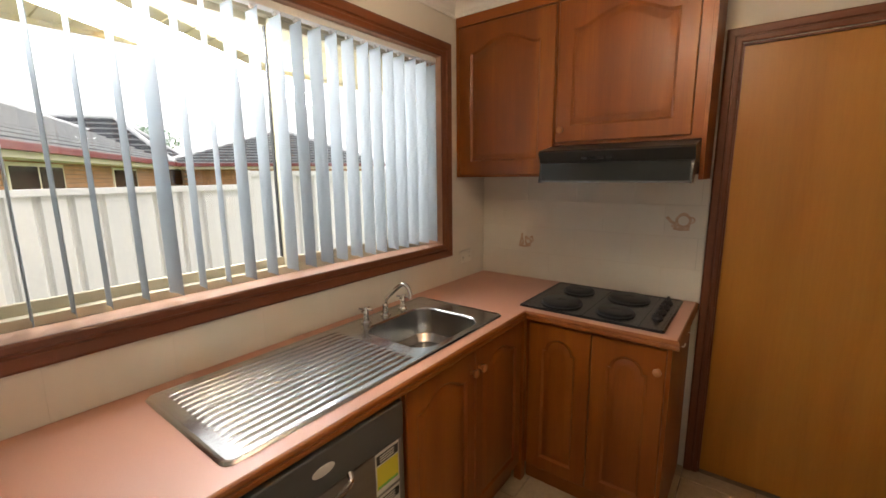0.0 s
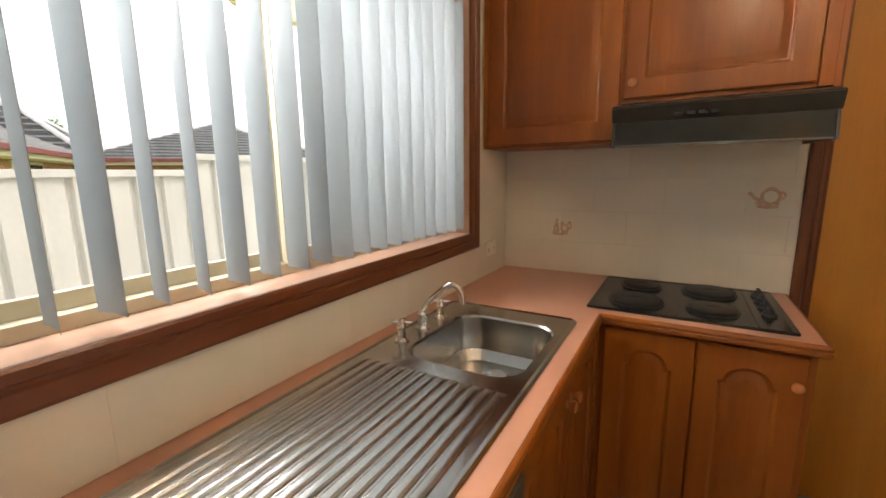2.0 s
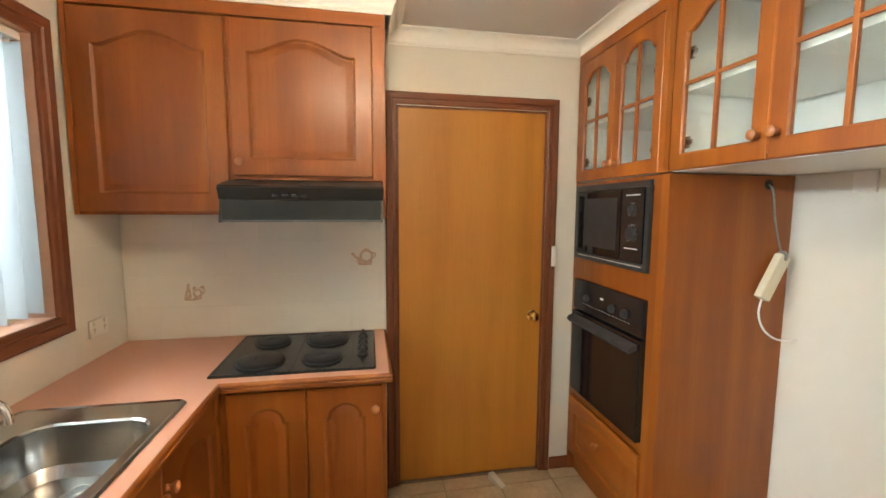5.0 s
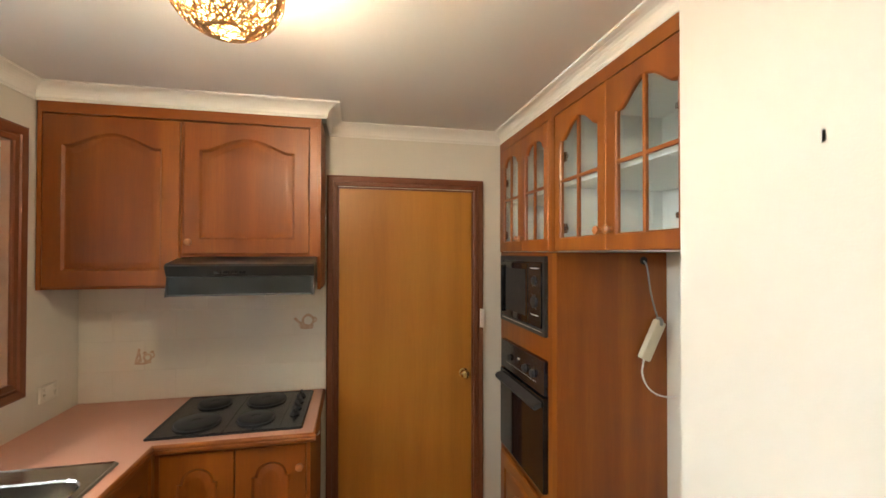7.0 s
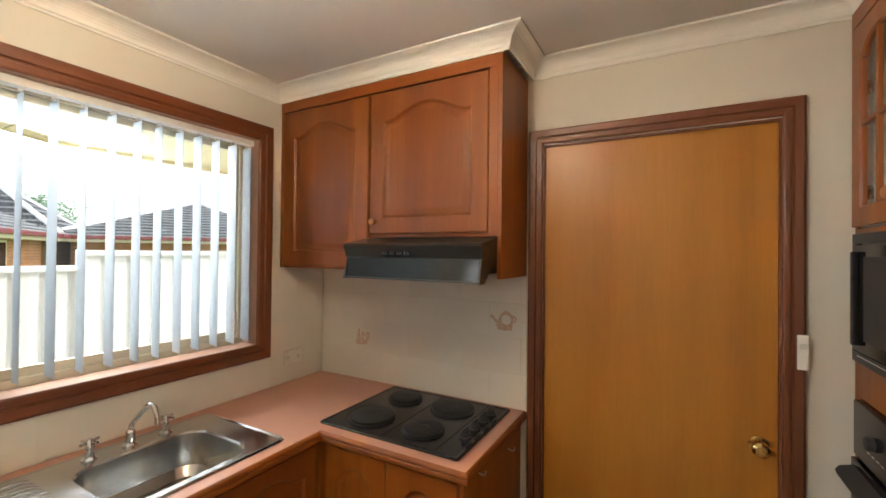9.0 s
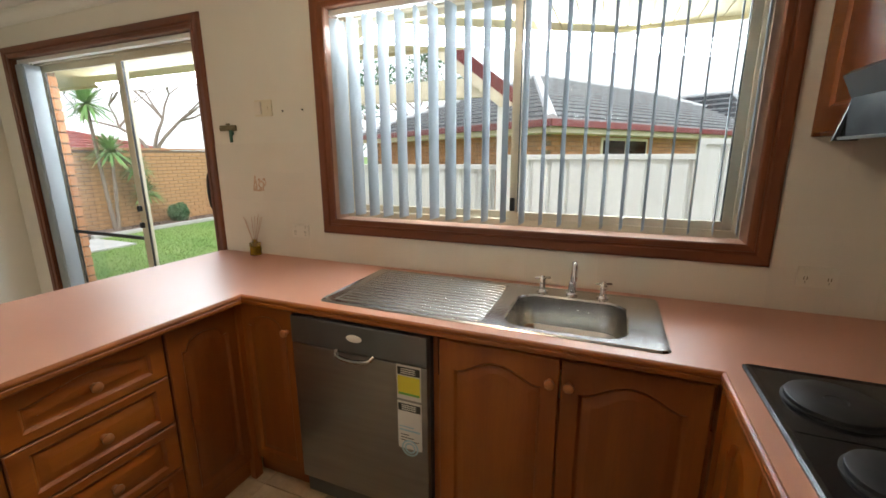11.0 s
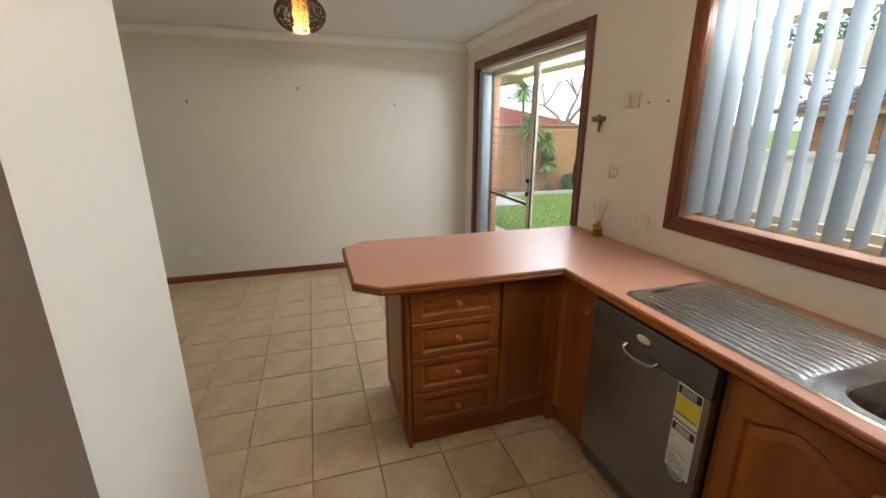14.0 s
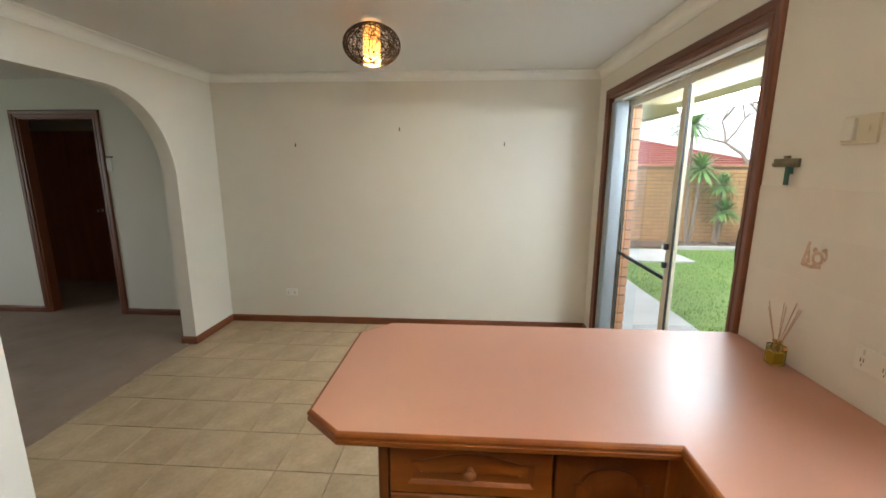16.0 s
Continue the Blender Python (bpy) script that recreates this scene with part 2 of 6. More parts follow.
def slat_material():
    m, n, l, b = mat("blind_fabric", 0.75)
    b.inputs["Base Color"].default_value = (0.45, 0.485, 0.505, 1)
    tr = n.new("ShaderNodeBsdfTranslucent")
    tr.inputs[0].default_value = (0.38, 0.425, 0.455, 1)
    t = n.new("ShaderNodeTexNoise")
    co = n.new("ShaderNodeTexCoord")
    mp = n.new("ShaderNodeMapping")
    mp.inputs["Scale"].default_value = (1, 1, 0.3)
    t.inputs["Scale"].default_value = 500
    l.new(co.outputs["Object"], mp.inputs[0]), l.new(mp.outputs[0], t.inputs[0])
    bp = n.new("ShaderNodeBump")
    bp.inputs["Strength"].default_value, bp.inputs["Distance"].default_value = 0.3, 0.0004
    l.new(t.outputs["Fac"], bp.inputs["Height"]), l.new(bp.outputs[0], b.inputs["Normal"])
    mx = n.new("ShaderNodeMixShader")
    mx.inputs[0].default_value = 0.45
    l.new(b.outputs[0], mx.inputs[1]), l.new(tr.outputs[0], mx.inputs[2])
    l.new(mx.outputs[0], n["Material Output"].inputs[0])
    return m


M_SLAT = slat_material()
M_FENCE = surface("fence_sheet", (0.62, 0.62, 0.60), (0.68, 0.68, 0.66), 2, 0.5, fine=0.04, bscale=30)
M_SOFFIT = surface("soffit_cream", (0.66, 0.58, 0.34), (0.70, 0.62, 0.38), 2, 0.6)
M_CREAM = surface("cream_paint", (0.62, 0.55, 0.40), (0.66, 0.59, 0.43), 2, 0.6)
M_GUTTER = surface("red_gutter", (0.13, 0.022, 0.020), (0.17, 0.032, 0.028), 2, 0.4)
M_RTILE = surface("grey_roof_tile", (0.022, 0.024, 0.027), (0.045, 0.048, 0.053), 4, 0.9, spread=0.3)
M_RTILE.node_tree.nodes["Principled BSDF"].inputs["Specular IOR Level"].default_value = 0.2
M_RTILER = surface("red_roof_tile", (0.24, 0.05, 0.04), (0.32, 0.08, 0.06), 4, 0.7, spread=0.15)
M_CAP = surface("pale_hip_cap", (0.45, 0.46, 0.47), (0.58, 0.58, 0.58), 6, 0.7)
# Paler than the tile itself: sky light on the course edges, put into colour.
M_TEDGELIT = surface("roof_tile_butt_lit", (0.20, 0.205, 0.21), (0.28, 0.285, 0.29), 6, 0.85)
M_BRICK = surface("orange_brick", (0.38, 0.17, 0.075), (0.50, 0.25, 0.12), 9, 0.85, spread=0.22, bump=0.002, bscale=60)
M_BRICKP = surface("pale_brick", (0.38, 0.20, 0.085), (0.50, 0.29, 0.13), 9, 0.85, spread=0.15, bump=0.002, bscale=60)
M_MORTAR = surface("mortar", (0.50, 0.45, 0.37), (0.58, 0.53, 0.44), 20, 0.9)
# Dark copy of the mortar: the shade inside recessed joints is in its colour.
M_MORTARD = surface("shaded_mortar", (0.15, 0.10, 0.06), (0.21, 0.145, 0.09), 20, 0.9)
M_CONC = surface("concrete", (0.42, 0.41, 0.39), (0.52, 0.51, 0.49), 3, 0.85, fine=0.1, bscale=50, bump=0.001)
M_LAWN = surface("lawn_soil", (0.10, 0.20, 0.03), (0.20, 0.28, 0.07), 1.5, 0.9, fine=0.3, bscale=60, bump=0.01)
M_GRASS = surface("grass_blade", (0.11, 0.24, 0.03), (0.24, 0.36, 0.08), 1.2, 0.7, spread=0.25)
M_MULCH = surface("mulch", (0.10, 0.065, 0.045), (0.22, 0.15, 0.11), 25, 0.95, fine=0.4, bscale=70, bump=0.02)
M_LEAF = surface("strappy_leaf", (0.11, 0.27, 0.06), (0.22, 0.38, 0.12), 6, 0.5, spread=0.2)
M_SHRUB = surface("shrub_leaf", (0.05, 0.13, 0.05), (0.09, 0.20, 0.08), 6, 0.6, spread=0.25)
M_BARK = surface("bark", (0.16, 0.12, 0.09), (0.26, 0.21, 0.17), 12, 0.9, bump=0.004, bscale=40)
M_GATE = surface("brown_fence", (0.32, 0.18, 0.11), (0.40, 0.23, 0.145), 4, 0.7)

# ---------- mesh helpers ----------
R = {"S": 0.0, "W": -90.0, "E": 90.0, "N": 180.0}


def box(bm, x0, x1, y0, y1, z0, z1, bev=0.0):
    x0, x1, y0, y1, z0, z1 = min(x0, x1), max(x0, x1), min(y0, y1), max(y0, y1), min(z0, z1), max(z0, z1)
    v = [bm.verts.new(p) for p in itertools.product((x0, x1), (y0, y1), (z0, z1))]
    fs = [bm.faces.new([v[i] for i in q]) for q in ((0, 1, 3, 2), (4, 6, 7, 5), (0, 4, 5, 1), (2, 3, 7, 6), (0, 2, 6, 4), (1, 5, 7, 3))]
    if bev:
        es = list({e for f in fs for e in f.edges})
        bmesh.ops.bevel(bm, geom=es, offset=bev, segments=2, profile=0.6, affect="EDGES")


def prism(bm, pts, axis, a, b):
    """A closed outline in the two other axes (in the order x, y, z), drawn out along axis from a to b."""
    def put(u, v, w):
        return {"x": (w, u, v), "y": (u, w, v), "z": (u, v, w)}[axis]
    lo = [bm.verts.new(put(u, v, a)) for u, v in pts]
    hi = [bm.verts.new(put(u, v, b)) for u, v in pts]
    n = len(pts)
    bm.faces.new(lo), bm.faces.new(hi[::-1])
    for i in range(n):
        bm.faces.new((lo[i], hi[i], hi[(i + 1) % n], lo[(i + 1) % n]))


def lathe(bm, prof, m=Matrix(), seg=20):
    """Turns (radius, height) rows about z."""
    rings = []
    for r, z in prof:
        if r < 1e-6:
            rings.append([bm.verts.new(m @ Vector((0, 0, z)))])
        else:
            rings.append([bm.verts.new(m @ Vector((r * math.cos(2 * math.pi * k / seg), r * math.sin(2 * math.pi * k / seg), z))) for k in range(seg)])
    for a, b in zip(rings, rings[1:]):
        for k in range(seg):
            q = [a[k % len(a)], a[(k + 1) % len(a)], b[(k + 1) % len(b)], b[k % len(b)]]
            q = list(dict.fromkeys(q))
            if len(q) > 2:
                bm.faces.new(q)


def tube(bm, pts, r, seg=8, r1=None):
    """A round bar along the points."""
    pts = [Vector(p) for p in pts]
    rings = []
    n = len(pts)
    side = None
    for i, p in enumerate(pts):
        d = (pts[min(i + 1, n - 1)] - pts[max(i - 1, 0)]).normalized()
        if side is None:
            side = d.orthogonal().normalized()
        side = (side - d * side.dot(d)).normalized()
        up = d.cross(side)
        rr = r if r1 is None else r + (r1 - r) * i / (n - 1)
        rings.append([bm.verts.new(p + (side * math.cos(2 * math.pi * k / seg) + up * math.sin(2 * math.pi * k / seg)) * rr) for k in range(seg)])
    for a, b in zip(rings, rings[1:]):
        for k in range(seg):
            bm.faces.new((a[k], a[(k + 1) % seg], b[(k + 1) % seg], b[k]))
    bm.faces.new(rings[0][::-1]), bm.faces.new(rings[-1])


def smooth_path(pts, n=6):
    """Catmull-Rom points through the given ones."""
    P = [Vector(p) for p in pts]
    P = [P[0] * 2 - P[1]] + P + [P[-1] * 2 - P[-2]]
    out = []
    for a, b, c, d in zip(P, P[1:], P[2:], P[3:]):
        for k in range(n):
            t = k / n
            out.append(0.5 * ((2 * b) + (c - a) * t + (2 * a - 5 * b + 4 * c - d) * t * t + (3 * b - a - 3 * c + d) * t ** 3))
    return out + [P[-2]]


def link(name, bm, material, smooth=False):
    bmesh.ops.recalc_face_normals(bm, faces=bm.faces)
    me = bpy.data.meshes.new(name)
    bm.to_mesh(me)
    bm.free()
    me.materials.append(material)
    if smooth:
        for p in me.polygons:
            p.use_smooth = True
        if smooth is not True:
            for e, f in _sharp(me, smooth):
                me.edges[e].use_edge_sharp = f
    return new(name, me)


def _sharp(me, angle):
    faces = collections.defaultdict(list)
    for p in me.polygons:
        for k in p.edge_keys:
            faces[k].append(p.normal.copy())
    lim = math.cos(radians(angle))
    for e in me.edges:
        f = faces[e.key]
        yield e.index, len(f) != 2 or f[0].dot(f[1]) < lim


def part(name, bm, material, parent, label="", smooth=False):
    ob = link(name, bm, material, smooth)
    ob.parent = parent
    return tagged(ob, label) if label else ob


def thing(name, m, label, category, group=""):
    ob = new(name)
    ob.empty_display_size = 0.1
    ob.matrix_world = m
    return tagged(ob, label, category, group)


def solid(name, bm, material, label, category, group="", smooth=False, m=None):
    ob = link(name, bm, material, smooth)
    if m is not None:
        ob.matrix_world = m
    return tagged(ob, label, category, group)


def structure(name, bm, material, label="", smooth=False):
    return tagged(link(name, bm, material, smooth), label, "", "", "structure")


def boxes(*bs, bev=0.0):
    bm = bmesh.new()
    for b in bs:
        box(bm, *b, bev)
    return bm


# ---------- the large structure ----------
CEIL, CT, TOPZ = 2.44, 0.90, 2.37
WX0, WX1, WZ0, WZ1 = -2.262, -0.445, 1.135, 2.150    # kitchen window, clear opening
SX0, SX1, SZ1 = -5.03, -3.165, 2.155                 # sliding door, clear opening
FARX, ARCHY = -5.34, -3.63
GROUND = -0.15
T = 0.021

bm = boxes((SX1 + T, WX0 - T, 0, 0.11, 0, CEIL), (WX1 + T, 0.1, 0, 0.11, 0, CEIL), (WX0 - T, WX1 + T, 0, 0.11, 0, WZ0 - T), (WX0 - T, WX1 + T, 0, 0.11, WZ1 + T, CEIL),
           (FARX - 0.1, SX0 - T, 0, 0.11, 0, CEIL), (SX0 - T, SX1 + T, 0, 0.11, SZ1 + T, CEIL))
structure("wall_north", bm, M_WALL, "cream painted kitchen and dining wall with a window and a sliding door")
structure("wall_east", boxes((0, 0.1, -1.305, 0, 0, CEIL), (0, 0.1, -3.04, -2.13, 0, CEIL), (0, 0.1, -2.13, -1.305, 2.075, CEIL)), M_WALL, "cream painted wall with a timber door")
structure("wall_south", boxes((-1.573, 0.0, -3.00, -2.90, 0, CEIL)), M_WALL, "white painted wall behind the empty fridge space")
structure("wall_block", boxes((-2.185, -1.555, -3.63, -2.25, 0, CEIL)), M_WALL, "white painted wall end beside the fridge space")
structure("wall_dining", boxes((FARX - 0.1, FARX, -3.75, 0, 0, CEIL)), M_WALL, "cream painted dining room wall with picture hooks")


def arch_wall():
    x0, x1, xs, x2 = FARX, -4.745, -2.75, -2.18
    top, rz, rx = 2.145, 0.66, 0.62
    line = [(x0, 0.0), (x1, 0.0)]
    for k in range(19):
        a = math.pi / 2 * k / 18
        line.append((x1 + rx * (1 - math.cos(a)), top - rz + rz * math.sin(a)))
    for k in range(19):
        a = math.pi / 2 * (1 - k / 18)
        line.append((xs - rx * (1 - math.cos(a)), top - rz + rz * math.sin(a)))
    line += [(xs, 0.0), (x2, 0.0)]
    bm = bmesh.new()
    cols = [[bm.verts.new((x, y, zz)) for y in (ARCHY, ARCHY - 0.12) for zz in (z, CEIL)] for x, z in line]
    for p, q in zip(cols, cols[1:]):
        bm.faces.new((p[0], q[0], q[2], p[2])), bm.faces.new((p[1], p[3], q[3], q[1]))
        if abs(p[0].co.x - q[0].co.x) > 1e-6:
            bm.faces.new((p[0], p[1], q[1], q[0])), bm.faces.new((p[2], q[2], q[3], p[3]))
    bmesh.ops.remove_doubles(bm, verts=bm.verts, dist=1e-5)
    return bm


structure("wall_arch", arch_wall(), M_WALL, "cream painted wall with a wide rounded archway", smooth=25)
LX = -5.43
structure("wall_living_west", boxes((LX - 0.1, LX, -4.93, -3.75, 0, CEIL), (LX - 0.1, LX, -8.6, -5.75, 0, CEIL), (LX - 0.1, LX, -5.75, -4.93, 2.07, CEIL)), M_WALL, "cream painted living room wall with a doorway")
# Unseen wall; its opening is added to hold the living room's fill lamp.
structure("wall_living_south", boxes((LX - 0.1, -3.9, -8.7, -8.6, 0, CEIL), (-1.5, -0.4, -8.7, -8.6, 0, CEIL), (-3.9, -1.5, -8.7, -8.6, 0, 0.7), (-3.9, -1.5, -8.7, -8.6, 2.1, CEIL)), M_WALL)
structure("wall_living_east", boxes((-0.5, -0.4, -8.6, -3.75, 0, CEIL)), M_WALL)
structure("wall_living_north", boxes((-2.18, -0.4, -3.75, -3.63, 0, CEIL)), M_WALL)
structure("wall_hall", boxes((-6.78, -6.68, -7.2, -3.9, 0, CEIL), (-6.68, LX - 0.1, -7.2, -7.1, 0, CEIL), (-6.68, LX - 0.1, -4.0, -3.9, 0, CEIL)), M_WALL)
structure("ceiling", boxes((FARX - 0.1, 0.1, -3.75, 0.11, CEIL, CEIL + 0.1)), M_CEIL, "off-white painted plaster ceiling")
structure("ceiling_living", boxes((-6.78, -0.4, -8.7, -3.75, CEIL, CEIL + 0.1)), M_CEIL, "off-white painted plaster ceiling")
structure("floor", boxes((FARX, 0.1, -3.69, 0.0, -0.15, -0.008)), M_FGROUT, "pale beige square ceramic floor tiles with brown grout")
structure("floor_living", boxes((-6.78, -0.4, -8.7, -3.69, -0.15, 0.004)), M_CARPET, "grey-brown carpet")


def cornice(pts, name, closed=False):
    """A coved cornice below the ceiling along a line of wall corners; the room lies to the left of the line."""
    bm = bmesh.new()
    prof = [(0, -0.072), (0.007, -0.072), (0.008, -0.064)] + [(0.012 + 0.05 * (1 - math.cos(a)), -0.060 + 0.05 * math.sin(a)) for a in [math.pi / 2 * k / 6 for k in range(7)]] + [(0.066, -0.009), (0.072, -0.008), (0.072, 0)]
    P = [Vector((x, y, 0)) for x, y in pts]
    rows = []
    for i, p in enumerate(P):
        d0 = (P[i] - P[i - 1]).normalized() if i else (P[1] - P[0]).normalized()
        d1 = (P[i + 1] - P[i]).normalized() if i < len(P) - 1 else d0
        n0, n1 = Vector((-d0.y, d0.x, 0)), Vector((-d1.y, d1.x, 0))
        mv = (n0 + n1) / (1 + n0.dot(n1))
        rows.append([bm.verts.new(p + mv * u + Vector((0, 0, CEIL - 0.001 + v))) for u, v in prof])
    for a, b in zip(rows, rows[1:]):
        for k in range(len(prof) - 1):
            bm.faces.new((a[k], a[k + 1], b[k + 1], b[k]))
    return structure(name, bm, M_CORN, "white coved plaster cornice")


TY, BX = -2.318, -2.19
cornice([(0.0, -1.255), (-0.318, -1.255), (-0.318, 0.0), (FARX, 0), (FARX, ARCHY), (BX, ARCHY), (BX, -2.25), (-1.555, -2.25), (-1.555, TY), (0.0, TY), (0.0, -1.255)], "cornice")


def skirting(x0, y0, x1, y1, n, name="baseboard"):
    """A timber skirting from one corner to the other, 0.07 high; n: the way into the room."""
    bm = bmesh.new()
    prof = [(0, 0), (0.014, 0), (0.014, 0.05), (0.010, 0.062), (0.004, 0.068), (0, 0.068)]
    rows = []
    for x, y in ((x0, y0), (x1, y1)):
        rows.append([bm.verts.new((x + n[0] * u, y + n[1] * u, v + 0.001)) for u, v in prof])
    a, b = rows
    for k in range(len(prof)):
        j = (k + 1) % len(prof)
        bm.faces.new((a[k], a[j], b[j], b[k]))
    bm.faces.new(a), bm.faces.new(b[::-1])
    return structure(name, bm, M_TRIMX if y0 == y1 else M_TRIMY, "dark-stained timber skirting")


skirting(FARX, 0.0, FARX, ARCHY, (1, 0))
skirting(FARX + 0.014, ARCHY, -4.745, ARCHY, (0, 1))
skirting(-4.745, ARCHY + 0.014, -4.745, ARCHY - 0.134, (1, 0))
skirting(FARX + 0.014, 0, SX0 - 0.085, 0, (0, -1))
skirting(BX, -3.6, BX, -2.236, (-1, 0))
skirting(BX - 0.014, -2.25, -1.541, -2.25, (0, 1))
skirting(-1.555, -2.90, -1.555, -2.236, (1, 0))
skirting(0, TY, 0, -2.2, (-1, 0))
skirting(LX, -4.86, LX, -3.75, (1, 0))
skirting(LX, -8.6, LX, -5.82, (1, 0))
skirting(-1.573, -2.90, -0.744, -2.90, (0, 1))


def frame_profile(w):
    """Across an architrave: from the opening (0) to the outside (w), with the height off the wall."""
    return [(0, 0), (0, 0.010), (0.006, 0.014), (w * 0.30, 0.015), (w * 0.34, 0.011), (w * 0.42, 0.011), (w * 0.48, 0.018), (w * 0.85, 0.021), (w * 0.95, 0.017), (w, 0.008), (w, 0)]


def architrave(name, u0, u1, v0, v1, w, m, four=True, label="dark-stained moulded timber architrave", material=None):
    """Mitred moulding round an opening; local x along the wall, z up, -y into the room. Each side is a part of its own."""
    root = structure(name, boxes((u0 - 0.001, u0, -0.001, 0.0, v1, v1 + 0.001)), M_TRIM, label)
    root.matrix_world = m
    prof = frame_profile(w)
    corners = [(u0, v0, -1, -1 if four else 0), (u0, v1, -1, 1), (u1, v1, 1, 1), (u1, v0, 1, -1 if four else 0)]
    sides = [(0, 1, M_TRIM), (1, 2, M_TRIMX), (2, 3, M_TRIM)] + ([(3, 0, M_TRIMX)] if four else [])
    for a, b, mt in sides:
        bm = bmesh.new()
        rows = []
        for k in (a, b):
            u, v, du, dv = corners[k]
            rows.append([bm.verts.new((u + du * t, -h, v + dv * t)) for t, h in prof])
        p, q = rows
        for k in range(len(prof) - 1):
            bm.faces.new((p[k], p[k + 1], q[k + 1], q[k]))
        bm.faces.new((p[-1], p[0], q[0], q[-1]))
        bm.faces.new(p), bm.faces.new(q[::-1])
        part("architrave_side", bm, mt, root)
    return root


architrave("window_1_trim", WX0, WX1, WZ0, WZ1, 0.078, Matrix())
architrave("door_2_trim", SX0, SX1, 0, SZ1, 0.078, Matrix(), four=False)
architrave("door_1_trim", 1.305, 2.13, 0, 2.078, 0.062, pose(0, 0, 0, 0, 0, R["W"]), four=False)
architrave("doorway_trim", -5.75, -4.93, 0, 2.07, 0.072, pose(LX, 0, 0, 0, 0, R["E"]), four=False)


def reveals(name, x0, x1, z0, z1, sill, mt):
    t = 0.02
    bs = [(x0 - t, x0, 0.0, 0.105, z0, z1 + t), (x1, x1 + t, 0.0, 0.105, z0, z1 + t), (x0, x1, 0.0, 0.105, z1, z1 + t)]
    if sill:
        bs.append((x0 - t, x1 + t, -0.004, 0.105, z0 - t, z0))
    bs = [(a + (0.001 if a == x0 - t else 0), b, c + 0.0015, d, e, f) for a, b, c, d, e, f in bs]
    return structure(name, boxes(*bs), mt, "pale reddish timber window reveal and sill")


reveals("window_1_reveal", WX0, WX1, WZ0, WZ1, True, M_REVEAL)
reveals("door_2_reveal", SX0, SX1, 0, SZ1, False, M_TRIM)


def sliding(name, x0, x1, z0, z1, xm, w, label, rail=None, sash_left=True):
    """Aluminium sliding window or door: outer frame, one fixed and one sliding sash, each with its pane."""
    root = structure(name, boxes((x0, x1, 0.105, 0.165, z1 - 0.028, z1), (x0, x1, 0.105, 0.165, z0, z0 + 0.03), (x0, x0 + 0.028, 0.105, 0.165, z0 + 0.03, z1 - 0.028),
                                 (x1 - 0.028, x1, 0.105, 0.165, z0 + 0.03, z1 - 0.028), bev=0.002), M_ALU, label)
    for a, b, y in ((x0 + 0.028, xm + w / 2, 0.140), (xm - w / 2, x1 - 0.028, 0.116)):
        lo, hi = z0 + 0.03, z1 - 0.028
        part("sash", boxes((a, a + w, y, y + 0.02, lo, hi), (b - w, b, y, y + 0.02, lo, hi), (a + w, b - w, y, y + 0.02, hi - w * 0.8, hi), (a + w, b - w, y, y + 0.02, lo, lo + w), bev=0.002), M_ALU, root, "cream aluminium sash")
        p = part("pane", boxes((a + w, b - w, y + 0.009, y + 0.013, lo + w, hi - w * 0.8)), M_GLASS, root, "clear glass pane")
        p.visible_shadow = False
        part("seal", boxes((a + w, a + w + 0.004, y + 0.003, y + 0.018, lo + w, hi - w * 0.8), (b - w - 0.004, b - w, y + 0.003, y + 0.018, lo + w, hi - w * 0.8)), M_SEAL, root)
    return root


win = sliding("window_1", WX0, WX1, WZ0, WZ1, -1.345, 0.034, "cream aluminium sliding window")
part("latch", boxes((-1.358, -1.336, 0.100, 0.116, WZ0 + 0.07, WZ0 + 0.13), bev=0.003), M_SEAL, win, "black window latch")
sld = sliding("door_2", SX0, SX1, 0.0, SZ1, -4.03, 0.060, "cream aluminium sliding glass door")
part("midrail", boxes((SX0 + 0.08, -4.05, 0.136, 0.15, 0.86, 0.885), bev=0.002), M_SEAL, sld, "dark metal rail")
bm = bmesh.new()
tube(bm, smooth_path([(SX1 - 0.080, 0.118, 1.13), (SX1 - 0.080, 0.055, 1.16), (SX1 - 0.080, 0.055, 1.34), (SX1 - 0.080, 0.118, 1.37)]), 0.012)
part("door_handle", bm, M_SEAL, sld, "black pull handle", smooth=40)
for z in (1.10, 0.98):
    part("lock", boxes((-4.045, -4.02, 0.090, 0.115, z - 0.02, z + 0.02), bev=0.005), M_DARKMET, sld, "dark lock snib")

# the inner timber door
door = structure("door_1", boxes((0.012, 0.05, -2.122, -1.313, 0.012, 2.066), bev=0.002), M_DOOR, "closed flush door in honey-coloured veneer")
structure("door_1_jamb", boxes((0.001, 0.1, -1.313, -1.3045, 0, 2.0745), (0.001, 0.1, -2.1305, -2.122, 0, 2.0745), (0.001, 0.1, -2.122, -1.313, 2.066, 2.0745)), M_TRIM)
structure("wall_behind_door", boxes((0.1, 0.12, -2.3, -1.2, 0, 2.3)), M_WALL)
bm = bmesh.new()
lathe(bm, [(0.0, 0.0), (0.031, 0.0), (0.030, 0.006), (0.012, 0.010), (0.010, 0.028), (0.020, 0.034), (0.027, 0.045), (0.026, 0.058), (0.017, 0.066), (0.0, 0.068)], pose(0.012, -2.068, 0.94, 0, -90, 0), 24)
part("door_knob", bm, M_BRASS, door, "polished brass door knob", smooth=35)

